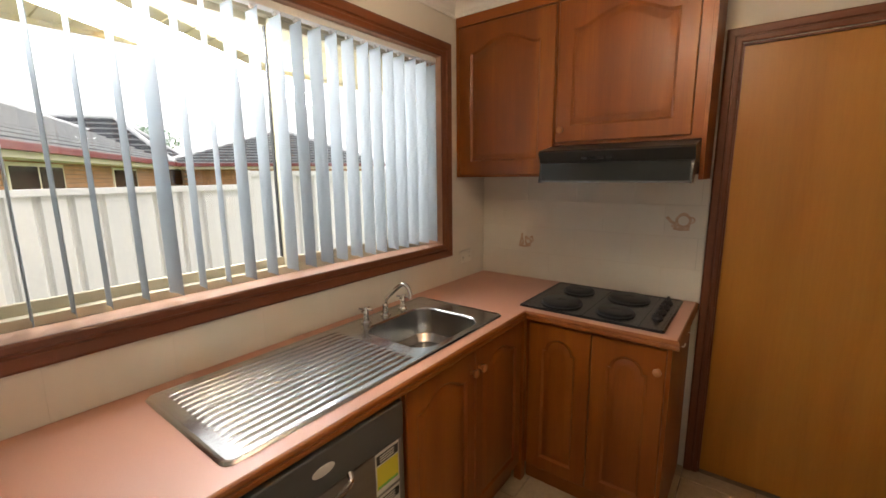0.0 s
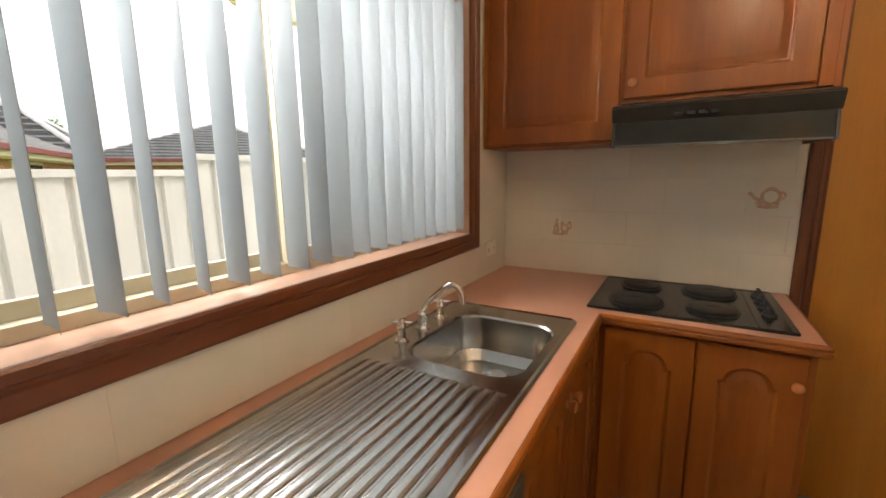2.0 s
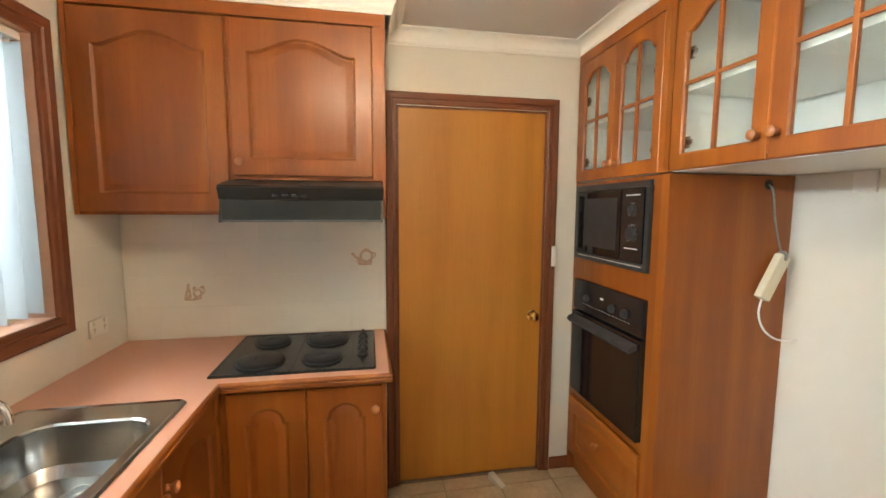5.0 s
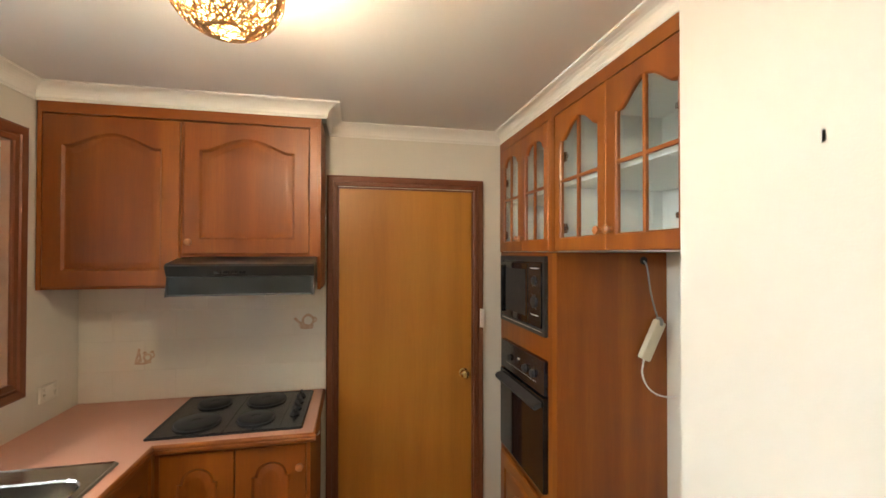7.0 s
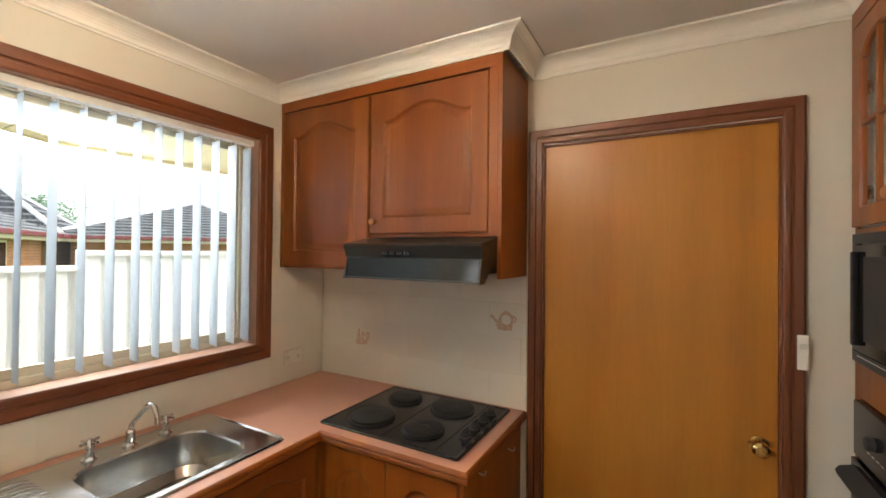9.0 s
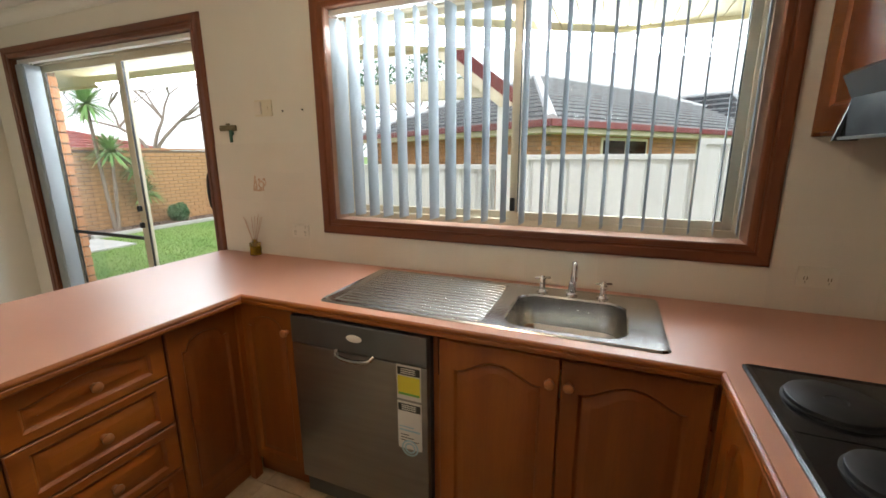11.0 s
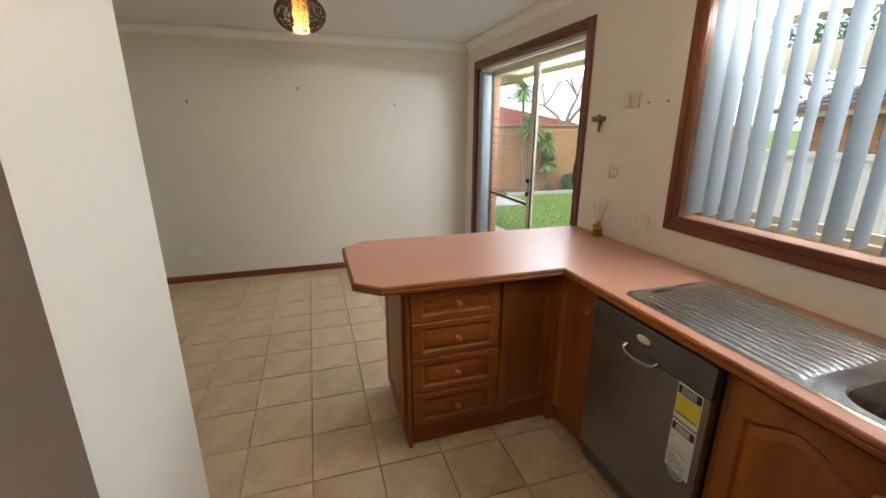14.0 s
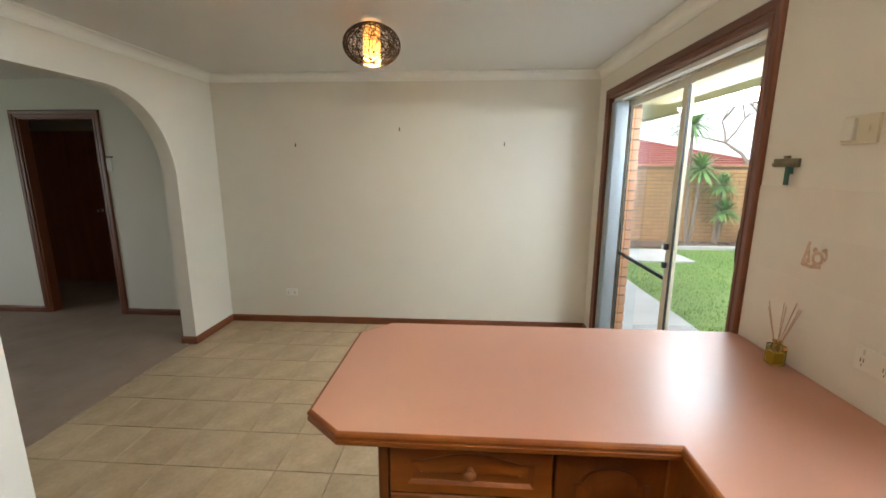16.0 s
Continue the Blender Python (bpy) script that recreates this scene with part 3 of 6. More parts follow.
# living room doorway and the dark closet doors of the hall
structure("doorway_jamb", boxes((LX - 0.1, LX, -5.751, -5.735, 0, 2.07), (LX - 0.1, LX, -4.945, -4.929, 0, 2.07), (LX - 0.1, LX, -5.735, -4.945, 2.055, 2.071)), M_TRIM)
hall_door = structure("door_3", boxes((-6.68, -6.64, -6.95, -6.06, 0.01, 2.04), (-6.68, -6.64, -6.04, -5.15, 0.01, 2.04), (-6.68, -6.65, -5.13, -4.1, 0.01, 2.04), bev=0.003), M_DARKWOOD, "dark-stained timber doors in the hall")
bm = bmesh.new()
lathe(bm, [(0.0, 0.0), (0.025, 0.0), (0.01, 0.01), (0.01, 0.03), (0.024, 0.04), (0.02, 0.058), (0, 0.062)], pose(-6.64, -6.12, 1.0, 0, 90, 0), 16)
part("door_knob", bm, M_CHROME, hall_door, "chrome door knob", smooth=35)


# ---------- cabinets ----------


def arch_line(w, top, side, rise, n=24):
    """The head of a cathedral panel: flat shoulders, then an S-curve up to the crown."""
    out = []
    for k in range(n + 1):
        s = 1 - 2 * k / n
        a = abs(s) / 0.86
        if w < 0.35:
            b = math.sqrt(max(0.0, 1 - (abs(s) / 0.82) ** 2))
        else:
            b = 0.0 if a >= 1 else (0.5 + 0.5 * math.cos(math.pi * a)) ** 0.62
        out.append((side + (w - 2 * side) * (1 - k / n), top - rise + rise * b))
    return out


def panel_loops(w, h, side, rail, rise):
    """The edge of the sunk panel and its match on the door's own edge."""
    head = arch_line(w, h - rail, side, rise)
    inner = [(side, rail), (w - side, rail)] + head
    outer = [(0, 0), (w, 0)] + [(w if k == 0 else 0 if k == len(head) - 1 else u, h) for k, (u, v) in enumerate(head)]
    return inner, outer


def inset(loop, d):
    us, vs = [u for u, v in loop], [v for u, v in loop]
    cu, lo, hi = (min(us) + max(us)) / 2, min(vs), max(vs)
    hw = (max(us) - min(us)) / 2
    out = []
    for u, v in loop:
        out.append((cu + (u - cu) * (hw - d) / hw, v + d if v < lo + 1e-6 else v - d))
    return out


def raised_door(w, h, rise=0.05, side=0.055, rail=0.055, th=0.019):
    """A frame and raised-panel front, face to -y, foot at z 0, x from 0 to w."""
    bm = bmesh.new()
    inner, outer = panel_loops(w, h, side, rail, rise)
    rows = [(outer, 0.0), (outer, -th + 0.004), (inset(outer, 0.004), -th), (inner, -th), (inset(inner, 0.004), -th + 0.003), (inset(inner, 0.009), -th + 0.009), (inset(inner, 0.014), -th + 0.010),
            (inset(inner, 0.036), -th + 0.002), (inset(inner, 0.040), -th + 0.0015)]
    rings = [[bm.verts.new((u, y, v)) for u, v in lp] for lp, y in rows]
    for a, b in zip(rings, rings[1:]):
        n = len(a)
        for k in range(n):
            bm.faces.new((a[k], a[(k + 1) % n], b[(k + 1) % n], b[k]))
    bm.faces.new(rings[0][::-1])
    bm.faces.new(rings[-1])
    bmesh.ops.remove_doubles(bm, verts=bm.verts, dist=1e-5)
    bmesh.ops.triangulate(bm, faces=[f for f in bm.faces if len(f.verts) > 4])
    return bm


def glazed_door(w, h, rise=0.06, side=0.052, rail=0.055, th=0.019):
    bm = bmesh.new()
    inner, outer = panel_loops(w, h, side, rail, rise)
    rows = [(outer, 0.0), (outer, -th + 0.003), (inset(outer, 0.003), -th), (inner, -th), (inset(inner, 0.006), -th + 0.006), (inset(inner, 0.006), 0.0)]
    rings = [[bm.verts.new((u, y, v)) for u, v in lp] for lp, y in rows]
    for a, b in zip(rings, rings[1:] + rings[:1]):
        n = len(a)
        for k in range(n):
            bm.faces.new((a[k], a[(k + 1) % n], b[(k + 1) % n], b[k]))
    bmesh.ops.remove_doubles(bm, verts=bm.verts, dist=1e-5)
    return bm


def knob_mesh():
    bm = bmesh.new()
    lathe(bm, [(0, 0), (0.010, 0), (0.0085, 0.006), (0.008, 0.011), (0.013, 0.015), (0.0165, 0.021), (0.016, 0.027), (0.010, 0.032), (0, 0.033)], pose(0, 0, 0, 90, 0, 0), 18)
    return bm


def add_knob(parent, x, z, th=0.019, scale=1.0):
    k = part("knob", knob_mesh(), M_KNOB, parent, "turned timber knob", smooth=40)
    k.location = (x, -th, z)
    k.scale = (scale,) * 3
    return k


def leaf(parent, x, z, w, h, knob=None, rise=0.05, glazed=False, name="door", y=0.0, side=0.055):
    """One front of a cabinet with its knob; a glazed one has bars, a pane and hinges."""
    if glazed:
        d = part(name, glazed_door(w, h, rise, side), M_CAB, parent, "timber-framed glazed door", smooth=30)
        s, r, top = side, 0.055, h - 0.055 - rise
        zm = r + (h - 2 * r) * 0.5
        part("glazing_bar", boxes((w / 2 - 0.007, w / 2 + 0.007, -0.017, -0.004, r, h - r - 0.002), bev=0.002), M_CAB, d)
        part("glazing_bar", boxes((s, w - s, -0.0165, -0.0045, zm - 0.007, zm + 0.007), bev=0.002), M_CABX, d)
        bm = bmesh.new()
        lp = inset(panel_loops(w, h, s, r, rise)[0], -0.002)
        prism(bm, lp, "y", -0.0035, -0.0005)
        bmesh.ops.triangulate(bm, faces=[f for f in bm.faces if len(f.verts) > 4])
        p = part("pane", bm, M_CGLASS, d, "clear glass pane")
        p.visible_shadow = False
        hx = s + 0.004 if knob and knob[0] > w / 2 else w - s - 0.004
        for hz in (0.10, h - 0.2):
            part("hinge", boxes((hx - 0.018, hx + 0.018, 0.002, 0.010, hz - 0.022, hz + 0.022), (hx - 0.030, hx + 0.030, 0.002, 0.008, hz - 0.009, hz + 0.009), bev=0.002), M_STEEL, d, "metal cabinet hinge")
    else:
        d = part(name, raised_door(w, h, rise, side, side if h > 0.3 else 0.035), M_CAB, parent, smooth=28)
    d.location = (x, y, z)
    if knob:
        add_knob(d, *knob)
    return d


# under the window, west of the dishwasher, sink unit
YF = -0.575
cab = thing("base_cabinet", pose(-2.37, YF, 0), "varnished timber base cabinet with one narrow door beside the dishwasher", "cabinet", "base cabinets")
part("body", boxes((0.0, 0.312, 0.0, 0.56, 0.10, 0.865)), M_CAB, cab)
part("kickboard", boxes((0.0, 0.312, 0.03, 0.045, 0.0, 0.10)), M_CABX, cab)
leaf(cab, 0.012, 0.105, 0.296, 0.755, (0.262, 0.66), side=0.045)

cab = thing("sink_cabinet", pose(-1.44, YF, 0), "varnished timber sink cabinet with two arched panel doors", "cabinet", "base cabinets")
part("body", boxes((0.0, 0.838, 0.0, 0.012, 0.10, 0.70)), M_CAB, cab)
part("end_strip", boxes((-0.016, 0.0, 0.0, 0.012, 0.0, 0.865)), M_CAB, cab)
part("face_rail", boxes((0.0, 0.838, 0.0, 0.012, 0.845, 0.865)), M_CABX, cab)
part("side_panel", boxes((0.0, 0.016, 0.012, 0.56, 0.10, 0.865)), M_CAB, cab)
part("side_panel", boxes((0.822, 0.838, 0.012, 0.56, 0.10, 0.865)), M_CAB, cab)
part("base_panel", boxes((0.016, 0.822, 0.012, 0.56, 0.10, 0.116)), M_CAB, cab)
part("kickboard", boxes((0.0, 0.838, 0.03, 0.045, 0.0, 0.10)), M_CABX, cab)
leaf(cab, 0.012, 0.105, 0.405, 0.745, (0.378, 0.665))
leaf(cab, 0.421, 0.105, 0.405, 0.745, (0.027, 0.665))

# under the cooktop
cab = thing("cooktop_cabinet", pose(-0.575, -0.60, 0, 0, 0, R["W"]), "varnished timber cabinet with two arched doors below the cooktop", "cabinet", "base cabinets")
part("body", boxes((0.0, 0.60, 0.0, 0.565, 0.10, 0.865)), M_CAB, cab)
part("side_panel", boxes((0.60, 0.616, -0.012, 0.565, 0.0, 0.866), bev=0.001), M_CAB, cab)
part("kickboard", boxes((0.0, 0.60, 0.03, 0.045, 0.0, 0.10)), M_CABX, cab)
leaf(cab, 0.022, 0.105, 0.285, 0.745, rise=0.058, side=0.064)
leaf(cab, 0.311, 0.105, 0.288, 0.745, (0.262, 0.655), rise=0.058, side=0.064)
for yy, zz in ((0.40, 0.80), (0.10, 0.84)):
    bm = bmesh.new()
    tube(bm, smooth_path([(0.616, yy, zz), (0.640, yy, zz - 0.004), (0.645, yy, zz + 0.012)], 4), 0.003, 6)
    solid("towel_hook", bm, M_WHITE, "small white plastic hook on the cabinet side", "hook", "small hooks", 40, m=pose(-0.575, -0.60, 0, 0, 0, R["W"]))

# peninsula
cab = thing("drawer_cabinet", pose(-2.372, -1.395, 0, 0, 0, R["E"]), "varnished timber unit with four drawers and one arched door", "cabinet", "base cabinets")
part("body", boxes((0.016, 0.80, 0.02, 0.50, 0.10, 0.865)), M_CAB, cab)
part("face_rail", boxes((0.016, 0.80, 0.0, 0.02, 0.845, 0.865)), M_CABX, cab)
part("face_rail", boxes((0.016, 0.80, 0.0, 0.02, 0.10, 0.12)), M_CABX, cab)
part("kickboard", boxes((0.016, 0.80, 0.012, 0.03, 0.0, 0.10)), M_CABX, cab)
part("side_panel", boxes((0.0, 0.016, -0.018, 0.50, 0.0, 0.865)), M_CAB, cab)
sp = part("side_panel", raised_door(0.47, 0.75, 0.05, 0.06), M_CAB, cab, smooth=28)
sp.rotation_euler = (0, 0, radians(-90))
sp.location = (0.0, 0.485, 0.10)
for i, hh in enumerate((0.165, 0.185, 0.185, 0.185)):
    z = (0.690, 0.500, 0.310, 0.120)[i]
    d = part("drawer_front", raised_door(0.452, hh, 0.028 if i == 0 else 0.0, 0.05, 0.030), M_CABX, cab, smooth=28)
    d.location = (0.022, 0.0, z)
    add_knob(d, 0.226, hh / 2)
leaf(cab, 0.482, 0.105, 0.305, 0.745, side=0.05)
structure_back = solid("peninsula_back_panel", boxes((-2.91, -2.885, -1.395, -0.01, 0.0, 0.865), bev=0.002), M_CAB, "varnished timber back panel of the peninsula", "panel")
solid("corner_filler", boxes((-2.37, -2.34, -0.62, -0.578, 0.0, 0.865)), M_CAB, "varnished timber corner filler strip", "panel")
solid("corner_filler", boxes((-0.601, -0.560, -0.599, -0.560, 0.0, 0.865)), M_CAB, "varnished timber corner filler strip", "panel")

# dishwasher
dw = thing("dishwasher", pose(-2.060, -0.585, 0), "grey and stainless steel dishwasher with energy labels, below the worktop", "dishwasher")
part("body", boxes((0.002, 0.598, 0.0, 0.55, 0.02, 0.855)), M_DWPANEL, dw)
part("door", boxes((0.004, 0.596, -0.028, 0.0, 0.115, 0.735), bev=0.004), M_DWSTEEL, dw, "brushed steel door")
part("control_panel", boxes((0.004, 0.596, -0.030, 0.0, 0.738, 0.852), bev=0.005), M_DWPANEL, dw, "grey control panel")
part("kickboard", boxes((0.01, 0.59, 0.035, 0.05, 0.0, 0.11)), M_BLACKM, dw)
bm = bmesh.new()
tube(bm, smooth_path([(0.22, -0.030, 0.742), (0.235, -0.050, 0.728), (0.30, -0.058, 0.722), (0.365, -0.050, 0.728), (0.38, -0.030, 0.742)]), 0.009, 8)
part("handle", bm, M_STEEL, dw, "curved grey handle", smooth=40)
bm = bmesh.new()
lathe(bm, [(0, 0), (0.034, 0), (0.034, 0.002), (0, 0.003)], pose(0.30, -0.030, 0.80, 90, 0, 0) @ Matrix.Diagonal((1, 0.42, 1, 1)), 24)
part("badge", bm, M_WHITE, dw, "small pale oval badge")


def sticker(z0, z1, top, c, rows):
    """A tall label: a white backing with a black bar, a coloured field and lines of small print."""
    s = part("energy_label", boxes((0.475, 0.572, -0.0295, -0.028, z0, z1)), M_WHITE, dw, "paper energy label")
    part("black_bar", boxes((0.479, 0.568, -0.0300, -0.0295, top - 0.035, top - 0.005)), M_SEAL, s)
    part("print", boxes(*[(0.492, 0.55, -0.0302, -0.0300, top - 0.014 - 0.008 * k, top - 0.010 - 0.008 * k) for k in range(3)]), M_WHITE, s)
    part("colour_field", boxes((0.479, 0.568, -0.0300, -0.0295, top - 0.115, top - 0.04)), c, s)
    part("print", boxes(*[(0.485, 0.52 + 0.04 * ((k * 7) % 3) / 2, -0.0302, -0.0300, top - 0.135 - 0.012 * k, top - 0.132 - 0.012 * k) for k in range(rows)]), M_DARKMET, s)
    return s


M_YEL = surface("label_yellow", (0.75, 0.65, 0.04), (0.78, 0.70, 0.06), 3, 0.4)
M_LBLUE = surface("label_blue", (0.35, 0.55, 0.65), (0.45, 0.62, 0.70), 3, 0.4)
M_GREENL = surface("label_green", (0.15, 0.45, 0.08), (0.2, 0.5, 0.1), 3, 0.4)
s1 = sticker(0.600, 0.735, 0.732, M_YEL, 0)
part("green_arc", boxes((0.482, 0.565, -0.0304, -0.0300, 0.618, 0.626)), M_GREENL, s1)
s2 = sticker(0.395, 0.590, 0.587, M_WHITE, 3)
part("blue_bar", boxes((0.482, 0.565, -0.0304, -0.0300, 0.470, 0.476), (0.482, 0.54, -0.0304, -0.0300, 0.485, 0.489)), M_LBLUE, s2)
bm = bmesh.new()
for rr in (0.034, 0.022):
    lathe(bm, [(rr, 0), (rr, 0.0006), (rr - 0.006, 0.0006), (rr - 0.006, 0)], pose(0.523, -0.0300, 0.400, 90, 0, 0), 20)
part("blue_rings", bm, M_LBLUE, s2)

# worktop: one laminate sheet with a moulded timber edge
EDGE = [(-0.600, -1.228), (-0.600, -0.600), (-2.340, -0.600), (-2.322, -0.620), (-2.322, -1.505), (-2.415, -1.612), (-2.995, -1.612), (-3.106, -1.500), (-3.106, -0.003)]
EDGE[2:4] = [(-2.322, -0.600)]


def worktop():
    bm = bmesh.new()
    t0, t1 = CT - 0.034, CT
    sx0, sx1, sy0, sy1 = -1.262, -0.815, -0.545, -0.135
    loops = [[(-0.002, -0.002), (-0.002, -1.228)] + EDGE[:-1] + [(-3.106, -0.002)], [(sx0, sy0), (sx1, sy0), (sx1, sy1), (sx0, sy1)]]
    edges = []
    for lp in loops:
        vs = [bm.verts.new((x, y, t1)) for x, y in lp]
        edges += [bm.edges.new((vs[k], vs[(k + 1) % len(vs)])) for k in range(len(vs))]
    bmesh.ops.triangle_fill(bm, edges=edges, use_beauty=True, use_dissolve=False)
    ex = bmesh.ops.extrude_face_region(bm, geom=list(bm.faces))
    for v in ex["geom"]:
        if isinstance(v, bmesh.types.BMVert):
            v.co.z = t0
    return bm


wt = solid("worktop", worktop(), M_PINK, "salmon-pink laminate U-shaped worktop with a timber edge", "worktop")
prof = [(0, 0.0), (0.004, 0.0), (0.010, -0.003), (0.013, -0.008), (0.013, -0.014), (0.010, -0.018), (0.013, -0.022), (0.013, -0.032), (0.008, -0.038), (0, -0.038)]
bm = bmesh.new()
P = [Vector((x, y, 0)) for x, y in [(-0.002, -1.228)] + EDGE]
rows = []
for i, p in enumerate(P):
    d0 = (P[i] - P[i - 1]).normalized() if i else (P[1] - P[0]).normalized()
    d1 = (P[i + 1] - P[i]).normalized() if i < len(P) - 1 else d0
    n0, n1 = Vector((-d0.y, d0.x, 0)), Vector((-d1.y, d1.x, 0))
    mv = (n0 + n1) / (1 + n0.dot(n1))
    rows.append([bm.verts.new(p + mv * u + Vector((0, 0, CT - 0.0005 + v))) for u, v in prof])
for a, b in zip(rows, rows[1:]):
    for k in range(len(prof) - 1):
        bm.faces.new((a[k], a[k + 1], b[k + 1], b[k]))
part("edge_strip", bm, M_CABX, wt, "moulded timber edge strip")

# sink
sink = thing("sink", pose(0, 0, CT), "stainless steel sink with one bowl and ribbed drainer in the worktop", "sink")
SX, SXR, SYF, SYB = -1.965, -0.720, -0.553, -0.060
BX0, BX1, BY0, BY1 = -1.240, -0.830, -0.515, -0.165


def rrect(x0, x1, y0, y1, r, n=9):
    out = []
    for cx, cy, a0 in ((x1 - r, y1 - r, 0), (x0 + r, y1 - r, 90), (x0 + r, y0 + r, 180), (x1 - r, y0 + r, 270)):
        for k in range(n + 1):
            a = radians(a0 + 90 * k / n)
            out.append((cx + r * math.cos(a), cy + r * math.sin(a)))
    return out


def sink_deck():
    bm = bmesh.new()
    lo, hi, n = 0.0015, 0.007, 6
    out0, out1, out2 = rrect(SX, SXR, SYF, SYB, 0.03), rrect(SX + 0.006, SXR - 0.006, SYF + 0.006, SYB - 0.006, 0.026), rrect(SX + 0.016, SXR - 0.016, SYF + 0.016, SYB - 0.016, 0.02)
    a, b, c = ([bm.verts.new((x, y, z)) for x, y in lp] for lp, z in ((out0, lo), (out1, hi), (out2, hi - 0.003)))
    for p, q in ((a, b), (b, c)):
        for k in range(len(p)):
            bm.faces.new((p[k], p[(k + 1) % len(p)], q[(k + 1) % len(q)], q[k]))
    # deck between the rim and the bowl's mouth, and round the drainer's field
    z = hi - 0.003
    mouth = rrect(BX0, BX1, BY0, BY1, 0.085)
    m0 = [bm.verts.new((x, y, z)) for x, y in mouth]
    dx0, dx1, dy0, dy1 = SX + 0.05, -1.300, SYF + 0.032, SYB - 0.030
    f0 = [bm.verts.new(p) for p in ((dx0, dy0, z), (dx1, dy0, z), (dx1, dy1, z), (dx0, dy1, z))]
    edges = []
    for lp in (c, m0, f0):
        for k in range(len(lp)):
            e = bm.edges.get((lp[k], lp[(k + 1) % len(lp)])) or bm.edges.new((lp[k], lp[(k + 1) % len(lp)]))
            edges.append(e)
    bmesh.ops.triangle_fill(bm, edges=edges, use_beauty=True, use_dissolve=False)
    # bowl
    rows = [(mouth, z), (rrect(BX0 + 0.006, BX1 - 0.006, BY0 + 0.006, BY1 - 0.006, 0.08), z - 0.006), (rrect(BX0 + 0.018, BX1 - 0.018, BY0 + 0.018, BY1 - 0.018, 0.075), z - 0.12),
            (rrect(BX0 + 0.04, BX1 - 0.04, BY0 + 0.04, BY1 - 0.04, 0.06), z - 0.152), (rrect(BX0 + 0.10, BX1 - 0.10, BY0 + 0.10, BY1 - 0.10, 0.05), z - 0.162)]
    prev = m0
    for lp, zz in rows[1:]:
        cur = [bm.verts.new((x, y, zz)) for x, y in lp]
        for k in range(len(cur)):
            bm.faces.new((prev[k], prev[(k + 1) % len(cur)], cur[(k + 1) % len(cur)], cur[k]))
        prev = cur
    bm.faces.new(prev)
    return bm, (dx0, dx1, dy0, dy1, z)


bm, (dx0, dx1, dy0, dy1, dz) = sink_deck()
deck = part("deck", bm, M_STEEL, sink, "brushed steel deck and bowl", smooth=13)
bm = bmesh.new()
n = 14
prof = ((0.0, 0.0), (0.15, 0.0), (0.19, 0.0022), (0.26, 0.0042), (0.36, 0.0050), (0.80, 0.0050), (0.90, 0.0042), (0.97, 0.0022))
prev = None
for k in range(n * 8 + 1):
    u, h = prof[k % 8]
    y = dy0 + (dy1 - dy0) * (k // 8 + u) / n
    h += 0.0002
    cur = [bm.verts.new(p) for p in ((dx0, y, dz), (dx0 + 0.012, y, dz + h * 0.6), (dx0 + 0.03, y, dz + h), (dx1 - 0.03, y, dz + h), (dx1 - 0.01, y, dz + h * 0.5), (dx1, y, dz))]
    if prev:
        for j in range(5):
            bm.faces.new((prev[j], prev[j + 1], cur[j + 1], cur[j]))
    prev = cur
part("drainer", bm, M_RIBS, sink, "ribbed steel drainer", smooth=25)
bm = bmesh.new()
lathe(bm, [(0.0, 0.003), (0.018, 0.004), (0.024, 0.006), (0.040, 0.003), (0.044, 0.0), (0.0, 0.0)], pose(-0.93, -0.34, dz - 0.1615), 24)
part("waste", bm, M_CHROME, sink, "chrome waste", smooth=40)


def tapset():
    t = thing("tap_set", pose(-1.038, -0.120, CT + 0.004), "chrome swivel spout with two cross-handled taps behind the sink bowl", "tap")
    bm = bmesh.new()
    lathe(bm, [(0, 0), (0.024, 0), (0.024, 0.005), (0.016, 0.012), (0.014, 0.045), (0.017, 0.05), (0.012, 0.056), (0, 0.058)], seg=20)
    part("base", bm, M_CHROME, t, smooth=35)
    bm = bmesh.new()
    tube(bm, smooth_path([(0, 0, 0.05), (0.0, -0.008, 0.078), (0.004, -0.038, 0.108), (0.009, -0.082, 0.146), (0.012, -0.106, 0.157), (0.016, -0.126, 0.148), (0.018, -0.136, 0.122), (0.018, -0.138, 0.098)], 6), 0.0095, 12)
    part("spout", bm, M_CHROME, t, smooth=50)
    for x in (-0.118, 0.118):
        bm = bmesh.new()
        lathe(bm, [(0, 0), (0.023, 0), (0.023, 0.004), (0.014, 0.012), (0.011, 0.035), (0.014, 0.04), (0.012, 0.058), (0.009, 0.066), (0, 0.068)], pose(x, 0, 0), 18)
        h = part("valve", bm, M_CHROME, t, smooth=35)
        bm = bmesh.new()
        for a in (20, 110, 200, 290):
            d = Vector((math.cos(radians(a)), math.sin(radians(a)), 0))
            tube(bm, [Vector((x, 0, 0.059)) + d * r for r in (0.004, 0.024, 0.028, 0.032)], 0.0042, 8)
        lathe(bm, [(0, 0.052), (0.010, 0.052), (0.010, 0.064), (0.006, 0.070), (0, 0.071)], pose(x, 0, 0), 14)
        part("cross_handle", bm, M_CHROME, h, smooth=40)
    return t


tapset()

# cooktop
ck = thing("cooktop", pose(0, 0, CT), "black enamelled electric cooktop with four solid plates", "cooktop")
bm = bmesh.new()
lp = rrect(-0.556, -0.035, -1.178, -0.545, 0.012, 3)
lp2 = rrect(-0.550, -0.041, -1.172, -0.551, 0.010, 3)
lp3 = rrect(-0.538, -0.053, -1.160, -0.563, 0.008, 3)
rings = [[bm.verts.new((x, y, z)) for x, y in l_] for l_, z in ((lp, 0.001), (lp, 0.006), (lp2, 0.010), (lp3, 0.007))]
